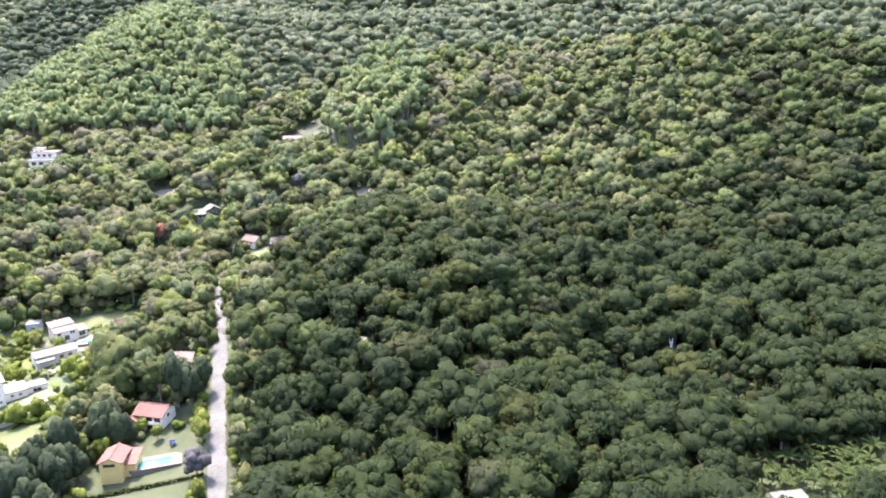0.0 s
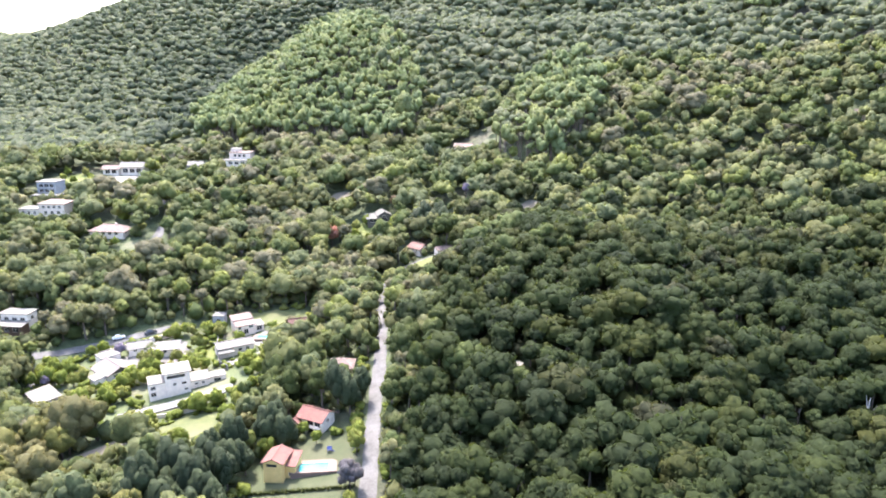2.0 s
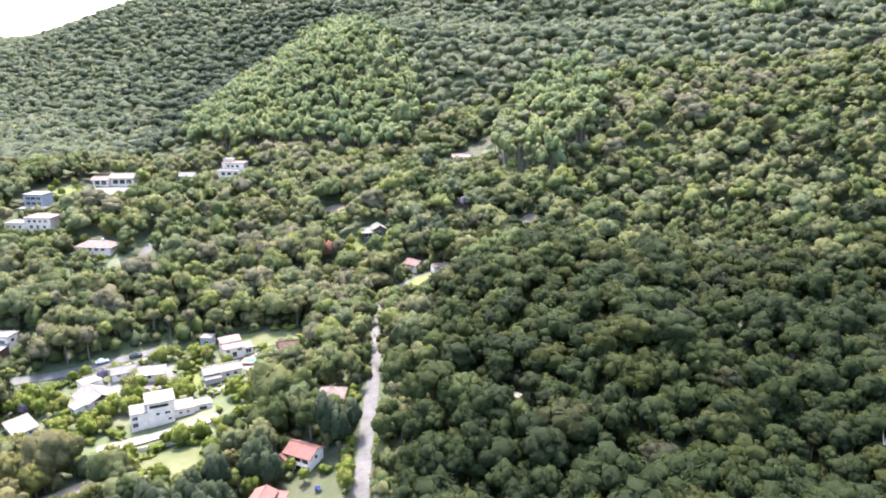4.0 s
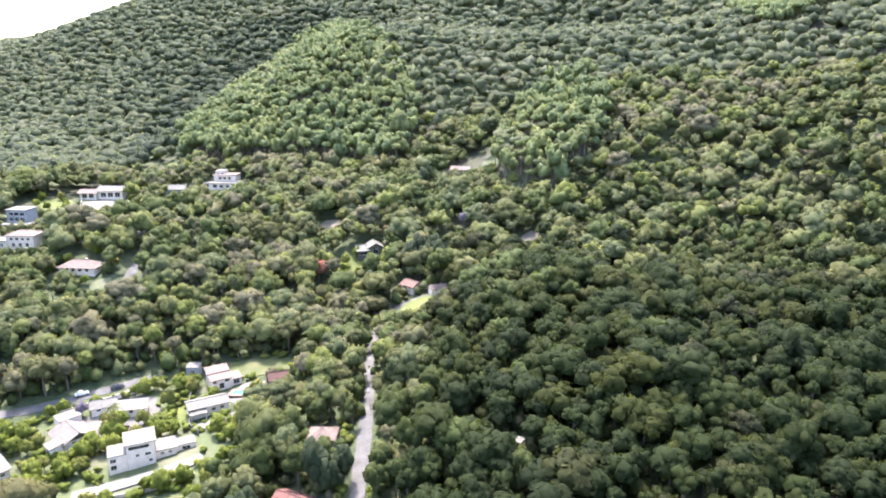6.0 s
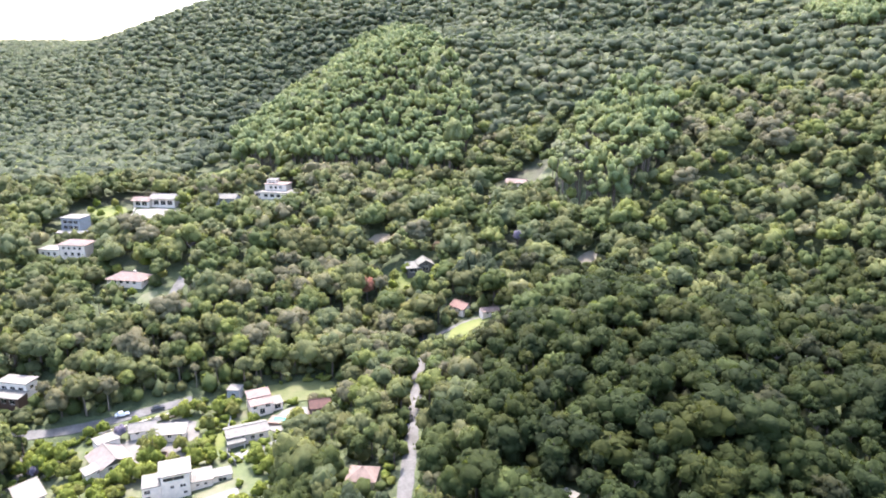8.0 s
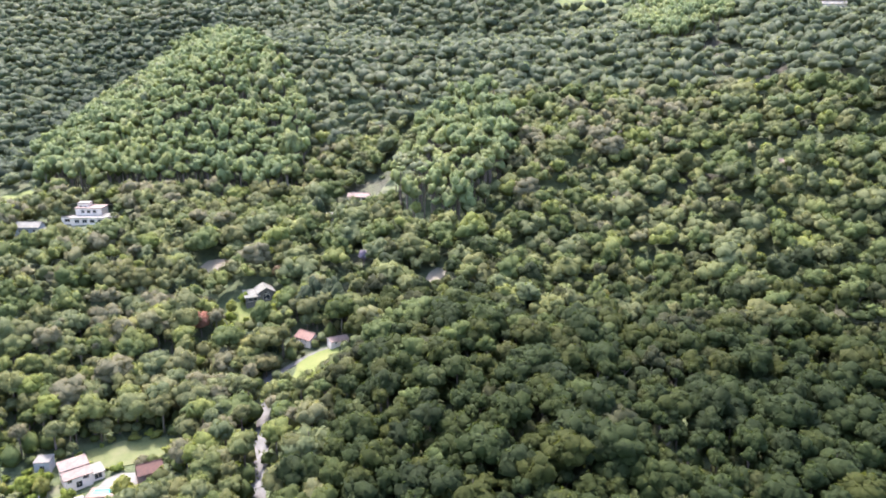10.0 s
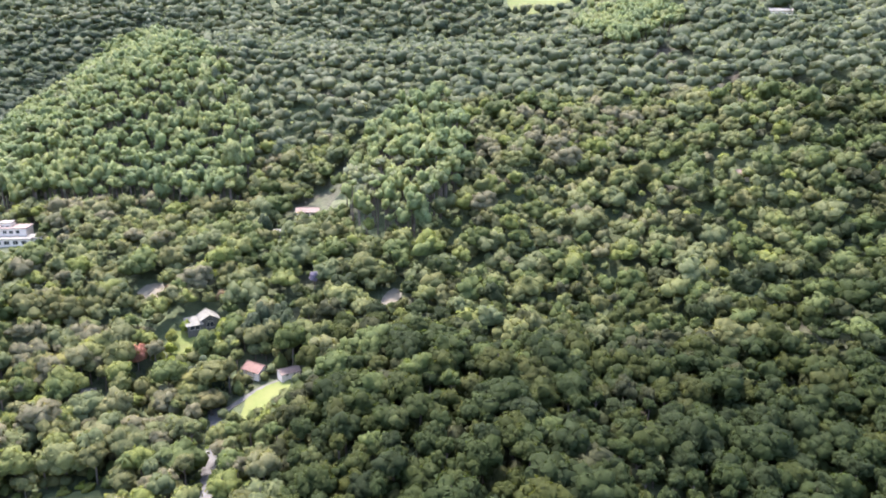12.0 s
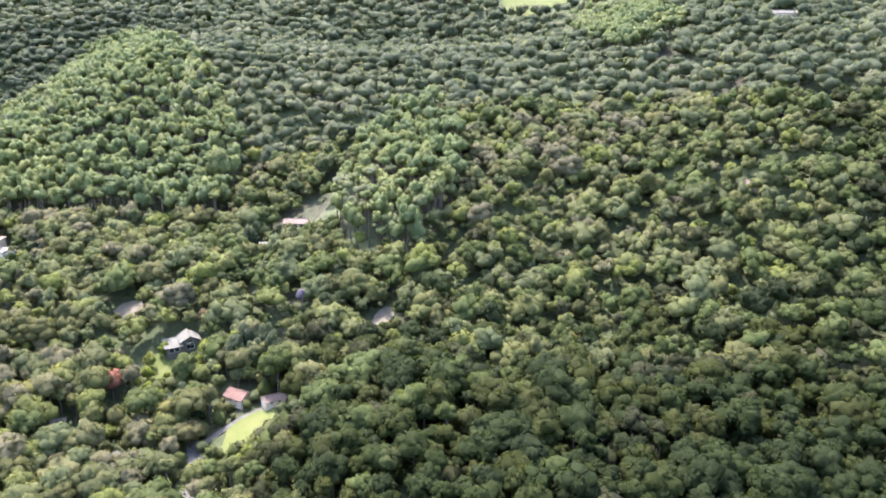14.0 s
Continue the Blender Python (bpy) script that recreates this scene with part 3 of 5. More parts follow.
red_house()
yellow_house()
pool(-65.6, 142.6, 20, 6.8, 3.2, "small turquoise swimming pool with terracotta deck", (-5.4, 5.4, -2.2, 3.2))


def play_frame():
    r = new("play_frame")
    r.matrix_basis = pose(-64.5, 149.5, float(land(-64.5, 149.5)), 0, 0, 20) @ Matrix.Scale(0.6, 4)
    for a, b in ((-0.9, -0.6), (0.9, -0.6), (-0.9, 0.6), (0.9, 0.6)):
        part("post", boxes("post", [(a - 0.07, a + 0.07, b - 0.07, b + 0.07, -0.3, 2.0)], BLUE, 0.02), r)
    part("roof", roof_mesh("gable", 1.8, 1.3, 0.6, 0.15, BLUE, 0.06), r, m=Matrix.Translation((0, 0, 2.05)))
    part("platform", boxes("platform", [(-0.9, 0.9, -0.6, 0.6, 0.9, 1.0)], BLUE, 0.02), r)
    part("slide", mesh_from("slide", [(0.95, -0.3, 1.0), (0.95, 0.3, 1.0), (2.6, 0.3, 0.1), (2.6, -0.3, 0.1), (0.95, -0.3, 0.92), (0.95, 0.3, 0.92), (2.6, 0.3, 0.02), (2.6, -0.3, 0.02)],
                            [(0, 3, 2, 1), (4, 5, 6, 7), (0, 1, 5, 4), (2, 3, 7, 6), (1, 2, 6, 5), (3, 0, 4, 7)], BLUE), r)
    tagged(r, "small blue garden play frame beside the pool", "play frame")


play_frame()


def cottage(label, x, y, turn, w, d, h, roof, rise, wall_mat, roof_mat, openings=(), over=0.5, sink=0.0, name="house", front=6.0):
    r = house(name, label, x, y, turn, w / 2, d / 2, sink, front=front)
    block(r, w, d, h, roof, rise, wall_mat, roof_mat, openings, over=over)
    return r


row = lambda side, n, span, z, ww, hh: [(side, -span / 2 + span * (k + 0.5) / n, z, ww, hh) for k in range(n)]
cottage("low house with faded pink tiled roof among trees", -75.4, 184.8, 14, 6.8, 6.2, 2.5, "hip", 1.7, CREAM, TILE_PINK, row("s", 2, 5, 1.0, 1.2, 1.1), front=13.0)
shed = house("pavilion", "open garden pavilion with dark terracotta roof and timber posts", -106.2, 219.4, 35, 4, 3, category="pavilion", front=15.0)
part("roof", roof_mesh("gable", 6.0, 4.6, 1.6, 0.4, TILE_DARK), shed, m=Matrix.Translation((0, 0, 2.8)))
part("wall", boxes("wall", [(-3.4, 3.4, 2.3, 2.45, -2, 2.7)], BROWN), shed)
for a in (-3.3, 0.0, 3.3):
    part("post", boxes("post", [(a - 0.1, a + 0.1, -2.4, -2.2, -2, 2.75)], BROWN), shed)
part("floor", boxes("floor", [(-3.5, 3.5, -2.5, 2.28, -2, 0.0)], TERRACE), shed)


# ---- white houses of the village ----
def big_white():
    r = house("house", "three-storey white modern house with flat bright roofs", -126.4, 174.9, 40, 7.5, 5)
    block(r, 7.0, 7.0, 6.9, "flat", 0, WHITE, SHEET, [("s", -0.4, 5.2, 5.2, 1.1), ("s", -0.9, 2.9, 1.0, 0.9), ("s", 1.7, 2.9, 1.5, 0.9), ("s", 2.2, 0.9, 1.0, 0.8), ("e", 0.5, 5.3, 1.4, 0.9), ("e", -1.6, 2.9, 0.9, 0.9)], at=(1.4, 0, 0), over=0.6)
    block(r, 4.6, 6.4, 4.2, "flat", 0, WHITE, SHEET, [("s", -1.1, 2.5, 1.5, 1.2), ("s", -1.1, 0.4, 1.5, 1.4), ("w", 0, 2.5, 2.2, 1.1), ("w", 0, 0.3, 2.2, 1.6)], at=(-4.45, -0.1, 0), over=0.1)
    block(r, 5.5, 5.0, 2.5, "shed", 0.6, WHITE, SHEET, row("s", 2, 4, 1.0, 0.9, 0.8), at=(7.7, 0.6, 0.2), over=0.3)
    block(r, 5.0, 4.0, 2.0, "flat", 0, WHITE, SHEET, [("s", 0, 0.5, 2.2, 1.1)], at=(13.0, 0.8, 0.4), over=0.2)
    FOOTPRINTS.append((-117, 183, 7, 5, radians(40), 6.0))


big_white()
cottage("long low white house with pale sheet roof", -121.2, 202.0, 44, 11.5, 6.0, 2.9, "gable", 1.0, CREAM, SHEET, row("s", 4, 10, 0.9, 1.2, 1.1) + [("e", 0, 0.9, 1.2, 1.1)])
porch = house("porch", "grey-roofed open porch on white posts", -121.3, 196.9, 44, 2.5, 1.6, category="porch")
part("roof", roof_mesh("shed", 4.6, 2.9, 0.5, 0.3, TILE_GREY), porch, m=Matrix.Translation((0, 0, 2.5)))
for a, b in ((-2.1, -1.3), (2.1, -1.3), (-2.1, 1.3), (2.1, 1.3)):
    part("post", boxes("post", [(a - 0.12, a + 0.12, b - 0.12, b + 0.12, -2, 2.6)], WHITE), porch)


def pink_house():
    r = house("house", "two-storey pinkish-white house with two stepped pink roofs by the lawn", -126.2, 216.9, 46, 4.2, 4.2)
    block(r, 6.6, 3.6, 4.5, "shed", 0.7, CREAM, TILE_PINK, [("w", 0, 2.8, 1.2, 1.0), ("e", 0, 2.8, 1.2, 1.0)], at=(0, 1.85, 0), over=0.4)
    block(r, 6.6, 3.6, 3.5, "shed", 0.7, CREAM, TILE_PINK, [("s", -2.2, 2.1, 1.2, 1.0), ("s", 1.8, 2.1, 1.6, 1.0), ("s", 0, 0.1, 1.6, 1.9), ("w", 0, 2.0, 1.5, 1.1)], at=(0, -1.8, 0), over=0.4)
    block(r, 3.2, 4.2, 2.2, "shed", 0.5, CREAM, SHEET, [("s", 0, 0.3, 2.0, 1.6)], at=(5.0, -0.6, 0), over=0.3)


pink_house()
pool(-116.2, 212.6, 12, 4.4, 2.3, "small turquoise pool on a pale patio")


def barn_house():
    r = house("house", "white bungalow with broad faded pink gabled roof and dark gable", -151.3, 180.2, -28, 5.5, 4.5)
    block(r, 9.6, 8.4, 2.0, "gable", 1.9, WHITE, SHEET_ROSE, row("s", 3, 8.4, 0.7, 1.3, 1.0) + row("e", 2, 6, 0.7, 1.2, 1.0), over=0.9, gable_mat=DARKWALL)
    block(r, 4.2, 3.4, 2.5, "shed", 0.5, WHITE, SHEET, [("s", 0, 0.4, 1.4, 1.8)], at=(3.0, -6.2, -0.6), over=0.3)


barn_house()
cottage("white garden building with pale flat roof", -143.2, 195.8, 28, 8.4, 4.6, 2.2, "shed", 0.8, WHITE, SHEET, row("s", 3, 9, 0.8, 1.2, 1.1))
cottage("white outbuilding with pale tent-like roof", -152.3, 194.6, 40, 7.0, 5.2, 2.0, "gable", 1.3, WHITE, SHEET, row("s", 2, 6, 0.8, 1.2, 1.1))
cottage("small white store with pale roof by the street", -157.5, 185.5, -28, 5.0, 6.0, 2.7, "flat", 0, WHITE, SHEET, row("e", 2, 5, 0.8, 1.0, 1.0), over=0.2)
cottage("small grey hut under trees behind the lawn", -137.6, 220.4, 15, 4.0, 4.0, 3.0, "flat", 0, GREYWALL, SHEET, row("s", 1, 3, 0.8, 1.4, 1.2), over=0.2)
cottage("low white building with flat bright roof below the street", -161.8, 162.4, -30, 10.0, 6.0, 1.8, "shed", 0.6, WHITE, SHEET, row("e", 2, 5, 0.7, 1.1, 1.0))
two = house("house", "brown and white house with two stepped pale roofs", -200.5, 193.5, 8, 5.5, 4.5, front=12.0)
block(two, 10, 5, 5.6, "flat", 0, WHITE, SHEET, row("s", 3, 9, 3.2, 1.8, 1.2) + row("e", 1, 3, 3.2, 1.5, 1.2), at=(0, 1.6, 0))
block(two, 10.5, 4, 2.8, "shed", 0.5, BROWN, SHEET, row("s", 3, 9, 0.6, 2.0, 1.6), at=(0, -3.0, 0))


def garden_wall(label, pts, h=1.8, mat=None):
    v, f = [], []
    for (x0, y0), (x1, y1) in zip(pts, pts[1:]):
        d = (Vector((x1, y1)) - Vector((x0, y0))).normalized() * 0.1
        n, s = len(v), Vector((d.y, -d.x))
        k = max(1, int(math.hypot(x1 - x0, y1 - y0) / 4))
        for i in range(k + 1):
            x, y = x0 + (x1 - x0) * i / k, y0 + (y1 - y0) * i / k
            z = float(land(x, y))
            v += [(x - s.x, y - s.y, z - 0.6), (x + s.x, y + s.y, z - 0.6), (x + s.x, y + s.y, z + h), (x - s.x, y - s.y, z + h)]
        for i in range(k):
            a, b = n + 4 * i, n + 4 * i + 4
            f += [(a + j, a + (j + 1) % 4, b + (j + 1) % 4, b + j) for j in range(4)]
        f += [(n, n + 3, n + 2, n + 1), (n + 4 * k, n + 4 * k + 1, n + 4 * k + 2, n + 4 * k + 3)]
    return tagged(new("garden_wall", mesh_from("garden_wall", v, f, mat or CONCRETE)), label, "wall")


garden_wall("grey stained concrete garden wall", [(-133, 212), (-128, 202), (-121, 192), (-116, 189)], mat=CONCRETE)
garden_wall("white garden wall along the village street", [(-164, 187), (-156, 196), (-147, 207)], 1.6, WHITE)
garden_wall("pale terrace retaining wall below the white house", [(-129, 156), (-116, 162), (-105, 170)], 1.2, WHITE)
garden_wall("red-brown yard wall beside the bungalow", [(-144, 186), (-138, 188), (-135, 182)], 1.8, TERRACE)


garden_wall("white wall round the villa terrace", [(-272, 331), (-265, 320), (-254, 315), (-243, 325), (-249, 338)], 1.0, WHITE)


# ---- hillside villas ----
def villa(label, x, y, turn, parts_list, hw, hd):
    r = house("villa", label, x, y, turn, hw, hd, front=30.0)
    for p in parts_list:
        block(r, *p[:7], openings=p[7], at=p[8], over=p[9] if len(p) > 9 else 0.6)
    return r


orange = villa("low villa with pinkish-orange hipped roof and white walls", -211.6, 258.6, 8,
      [(15.0, 8, 2.3, "hip", 1.9, CREAM, TILE_PINK, row("s", 4, 11.5, 0.5, 1.6, 1.4) + row("e", 2, 6, 0.7, 1.2, 1.2), (0, 0, 0), 0.8)], 8, 5)
part("chimney", boxes("chimney", [(1.6, 2.3, 0.4, 1.1, 2.5, 4.6), (1.5, 2.4, 0.3, 1.2, 4.6, 4.75)], CREAM), orange)
villa("two-storey white villa with pink tiled roofs on the slope", -256.5, 272.5, 12,
      [(12, 8, 5.6, "hip", 1.4, CREAM, TILE_PINK, row("s", 4, 10, 3.4, 1.3, 1.2) + row("s", 3, 9, 0.6, 1.5, 1.6), (4, 0, 0)),
       (9, 7, 3.0, "flat", 0, WHITE, SHEET, row("s", 3, 8, 0.6, 1.2, 1.5), (-6.6, -1, 0), 0.3)], 11, 5)
villa("tall grey cement house with three storeys and flat roof", -272.4, 293.0, 10,
      [(9.5, 8, 7.2, "flat", 0, GREYWALL, SHEET, row("s", 3, 8, 4.7, 2.1, 1.6) + row("s", 3, 8, 2.2, 2.1, 1.6), (0, 0, 0), 0.4),
       (13, 6, 3.0, "flat", 0, CONCRETE, CONCRETE, row("s", 3, 11, 0.5, 2.2, 1.8), (2, -6.8, -1.5), 0.2)], 6.5, 7)
villa("long white villa with verandas and pale roofs above a terrace", -266.0, 341.0, 14,
      [(12.5, 7, 4.2, "gable", 1.7, WHITE, SHEET, row("s", 3, 11, 0.6, 2.8, 2.4), (4.5, 0, 0), 0.9),
       (8.5, 6, 3.2, "gable", 1.3, WHITE, TILE_PINK, row("s", 2, 7, 0.4, 2.6, 2.2), (-6.5, -2.2, 0), 0.9)], 10, 4.5)
villa("low white house with grey roof beside the upper villa", -229.0, 350.5, 12,
      [(10, 7, 4.2, "gable", 1.6, GREYWALL, TILE_GREY, row("s", 3, 9, 1.8, 1.3, 1.2), (0, 0, 0), 0.6), (5, 5, 2.6, "flat", 0, WHITE, SHEET, row("s", 2, 4, 0.6, 1.3, 1.3), (7.5, -1, 0), 0.3)], 6, 4)
villa("large pale pink villa of stepped flat-roofed blocks", -212.0, 371.0, 10,
      [(12, 8, 5.8, "flat", 0, CREAM, TILE_PINK, row("s", 3, 8, 3.5, 1.6, 1.5) + row("s", 2, 8, 0.6, 2.6, 1.9), (0, 2, 0), 0.5),
       (5, 5, 7.6, "flat", 0, CREAM, SHEET, row("s", 2, 4, 5.6, 1.1, 1.0), (-3.5, 3.5, 0), 0.3),
       (16, 5, 2.8, "flat", 0, WHITE, SHEET, row("s", 4, 14, 0.4, 2.2, 1.7), (1.5, -4.6, -0.6), 0.5),
       (6, 4, 2.6, "shed", 0.6, WHITE, SHEET, row("s", 2, 5, 0.4, 1.4, 1.6), (10, -2.5, -0.4), 0.4),
       (7, 5, 2.4, "flat", 0, WHITE, SHEET, [("s", 0.5, 0.4, 2.6, 1.5)], (-9.8, -2.0, -0.6), 0.3)], 9, 6)

# ---- houses in the woods ----
grey = house("house", "dark house with weathered grey gable roof and wide eaves", -108.6, 317.6, 30, 4.2, 4.0, 0.3, front=14.0)
block(grey, 5.6, 6.4, 3.8, "gable_y", 1.5, DARKWALL, TILE_GREY, [("s", 0, 0.4, 2.6, 1.9), ("s", 0.0, 2.75, 1.8, 0.8), ("e", 0, 1.0, 1.4, 1.3)], at=(1.0, 0, 0), over=0.9, gable_mat=DARKWALL)
block(grey, 5.0, 5.8, 2.5, "shed", 1.0, DARKWALL, TILE_GREY, [("s", 0, 0.5, 3.4, 1.6)], at=(-4.5, -1.2, 0), over=0.6)
cottage("small cottage with terracotta gable roof and white walls", -82.4, 291.0, -28, 6.8, 5.0, 2.5, "gable", 1.5, CREAM, TILE_FADED, row("s", 2, 5, 0.9, 1.0, 1.0) + [("e", 0, 0.8, 1.2, 1.2)], over=0.6)
cottage("small white outhouse with faded pinkish roof", -70.4, 287.4, 34, 6.4, 4.4, 1.9, "gable", 0.9, CREAM, TILE_PINK, row("s", 2, 5, 0.8, 0.9, 0.9), over=0.4, front=16.0)
cottage("small pale house with veranda below the gully", -85.8, 396.6, 4, 9.5, 5.5, 3.0, "gable", 1.2, CREAM, TILE_PINK, row("s", 3, 8, 0.5, 1.7, 1.8), over=0.8, front=16.0)
cottage("white shed with flat pale roof below the gully", -96.0, 381.0, 20, 6.0, 4.0, 2.2, "flat", 0, WHITE, SHEET, row("s", 2, 5, 0.6, 1.0, 1.0), over=0.3, front=-2.0)
cottage("house with pale grey-white roof half hidden by trees", -150.8, 356.0, 12, 8.0, 5.0, 4.6, "gable", 1.2, GREYWALL, SHEET, row("s", 3, 9, 1.8, 1.3, 1.2), over=0.7, front=-2.0)
cottage("small house with bright pale roof on the wooded mountain", 111.0, 383.0, -10, 7.0, 5.0, 2.4, "gable", 1.2, CREAM, TILE_PINK, row("s", 2, 6, 0.8, 1.2, 1.1), sink=0.8, front=-3.0)
cottage("long pale house high on the mountain", 187.0, 548.0, -6, 15.0, 6.0, 3.4, "gable", 1.5, WHITE, SHEET, row("s", 5, 13, 0.8, 1.4, 1.3), front=6.0)
cottage("low shed with pale grey sheet roof among broad-leaved plants", 68.4, 120.6, 10, 6.0, 4.5, 2.4, "shed", 0.7, CONCRETE, TILE_GREY, row("n", 2, 5, 0.8, 1.0, 1.0))
cottage("tiny shed with bright white roof among valley trees", -133.8, 278.2, 20, 3.8, 2.6, 2.1, "shed", 0.5, WHITE, SHEET, row("s", 1, 2, 0.7, 0.9, 0.9), over=0.4, sink=0.8, front=4.0)
cottage("narrow shed with pale sheet roof among valley trees", -112.7, 267.6, 62, 4.4, 2.0, 2.1, "shed", 0.4, CONCRETE, SHEET, row("s", 1, 3, 0.7, 0.9, 0.9), over=0.3, sink=0.8, front=4.0)
cottage("small shed with white roof edge in a dark clearing", -23.8, 184.7, -24, 3.4, 1.8, 2.0, "shed", 0.3, BROWN, SHEET, row("s", 1, 3, 0.7, 0.9, 0.9), over=0.2, sink=0.5, front=2.0)

CAR_WHITE = plain("white_car_paint", (0.65, 0.65, 0.66), 0.25, 0.05)
CAR_DARK = plain("dark_grey_car_paint", (0.05, 0.052, 0.06), 0.25, 0.1)
TYRE = plain("black_tyre_rubber", (0.02, 0.02, 0.02), 0.9, 0.2)
STEEL = plain("dull_wheel_metal", (0.4, 0.4, 0.42), 0.4, 0.2, 3.0, 0.8)


def loft(name, rings, mat):
    """A closed body through rings of points, rounded a little."""
    bm = bmesh.new()
    vs = [[bm.verts.new(p) for p in r] for r in rings]
    for a, b in zip(vs, vs[1:]):
        for k in range(len(a)):
            bm.faces.new((a[k], a[(k + 1) % len(a)], b[(k + 1) % len(b)], b[k]))
    bm.faces.new(vs[0][::-1])
    bm.faces.new(vs[-1])
    bmesh.ops.recalc_face_normals(bm, faces=bm.faces[:])
    bmesh.ops.bevel(bm, geom=bm.edges[:], offset=0.06, segments=2, affect="EDGES")
    me = bpy.data.meshes.new(name)
    bm.to_mesh(me)
    bm.free()
    me.materials.append(mat)
    return me


def drum(name, radius, depth, mat, segments=16):
    bm = bmesh.new()
    bmesh.ops.create_cone(bm, cap_ends=True, segments=segments, radius1=radius, radius2=radius, depth=depth)
    bmesh.ops.bevel(bm, geom=[e for e in bm.edges if len(e.link_faces) == 2 and e.calc_face_angle(0) > 1.0], offset=radius * 0.12, segments=2, affect="EDGES")
    me = bpy.data.meshes.new(name)
    bm.to_mesh(me)
    bm.free()
    me.materials.append(mat)
    return me


def car(x, y, turn, mat, label):
    r = new("car")
    r.matrix_basis = pose(x, y, float(land(x, y)) + 0.2, 0, 0, turn)
    ring = lambda z, x0, x1, w: [(x0, -w, z), (x1, -w, z), (x1, w, z), (x0, w, z)]
    part("body", loft("body", [ring(0.25, -2.0, 2.0, 0.82), ring(0.55, -2.1, 2.1, 0.87), ring(0.85, -2.05, 2.0, 0.84)], mat), r)
    part("cabin", loft("cabin", [ring(0.85, -1.5, 0.95, 0.78), ring(1.38, -1.1, 0.35, 0.62), ring(1.45, -1.0, 0.25, 0.58)], mat), r)
    part("windscreen", mesh_from("windscreen", [(0.93, -0.68, 0.9), (0.93, 0.68, 0.9), (0.42, 0.56, 1.36), (0.42, -0.56, 1.36), (0.90, -0.66, 0.9), (0.90, 0.66, 0.9), (0.39, 0.54, 1.36), (0.39, -0.54, 1.36)],
                                 [(0, 1, 2, 3), (7, 6, 5, 4), (0, 4, 5, 1), (1, 5, 6, 2), (2, 6, 7, 3), (3, 7, 4, 0)], GLASS), r)
    tyre, rim = drum("tyre", 0.32, 0.2, TYRE), drum("rim", 0.19, 0.22, STEEL, 10)
    for wx in (-1.3, 1.3):
        for wy in (-0.8, 0.8):
            wheel = part("wheel", tyre, r, m=pose(wx, wy, 0.32, 90, 0, 0))
            part("rim", rim, wheel)
    return tagged(r, label, "car", "parked cars")


car(-163.4, 198.4, 48, CAR_WHITE, "small white car parked on the village street")
car(-155.6, 205.0, 48, CAR_DARK, "dark grey car parked on the village street")


# ---- trees ----
def ico(level):
    bm = bmesh.new()
    bmesh.ops.create_icosphere(bm, subdivisions=level, radius=1.0)
    bm.verts.ensure_lookup_table()
    v = np.array([p.co[:] for p in bm.verts])
    f = np.array([[p.index for p in q.verts] for q in bm.faces])
    bm.free()
    return v, f


ICO = {1: ico(1), 2: ico(2), 3: ico(3)}


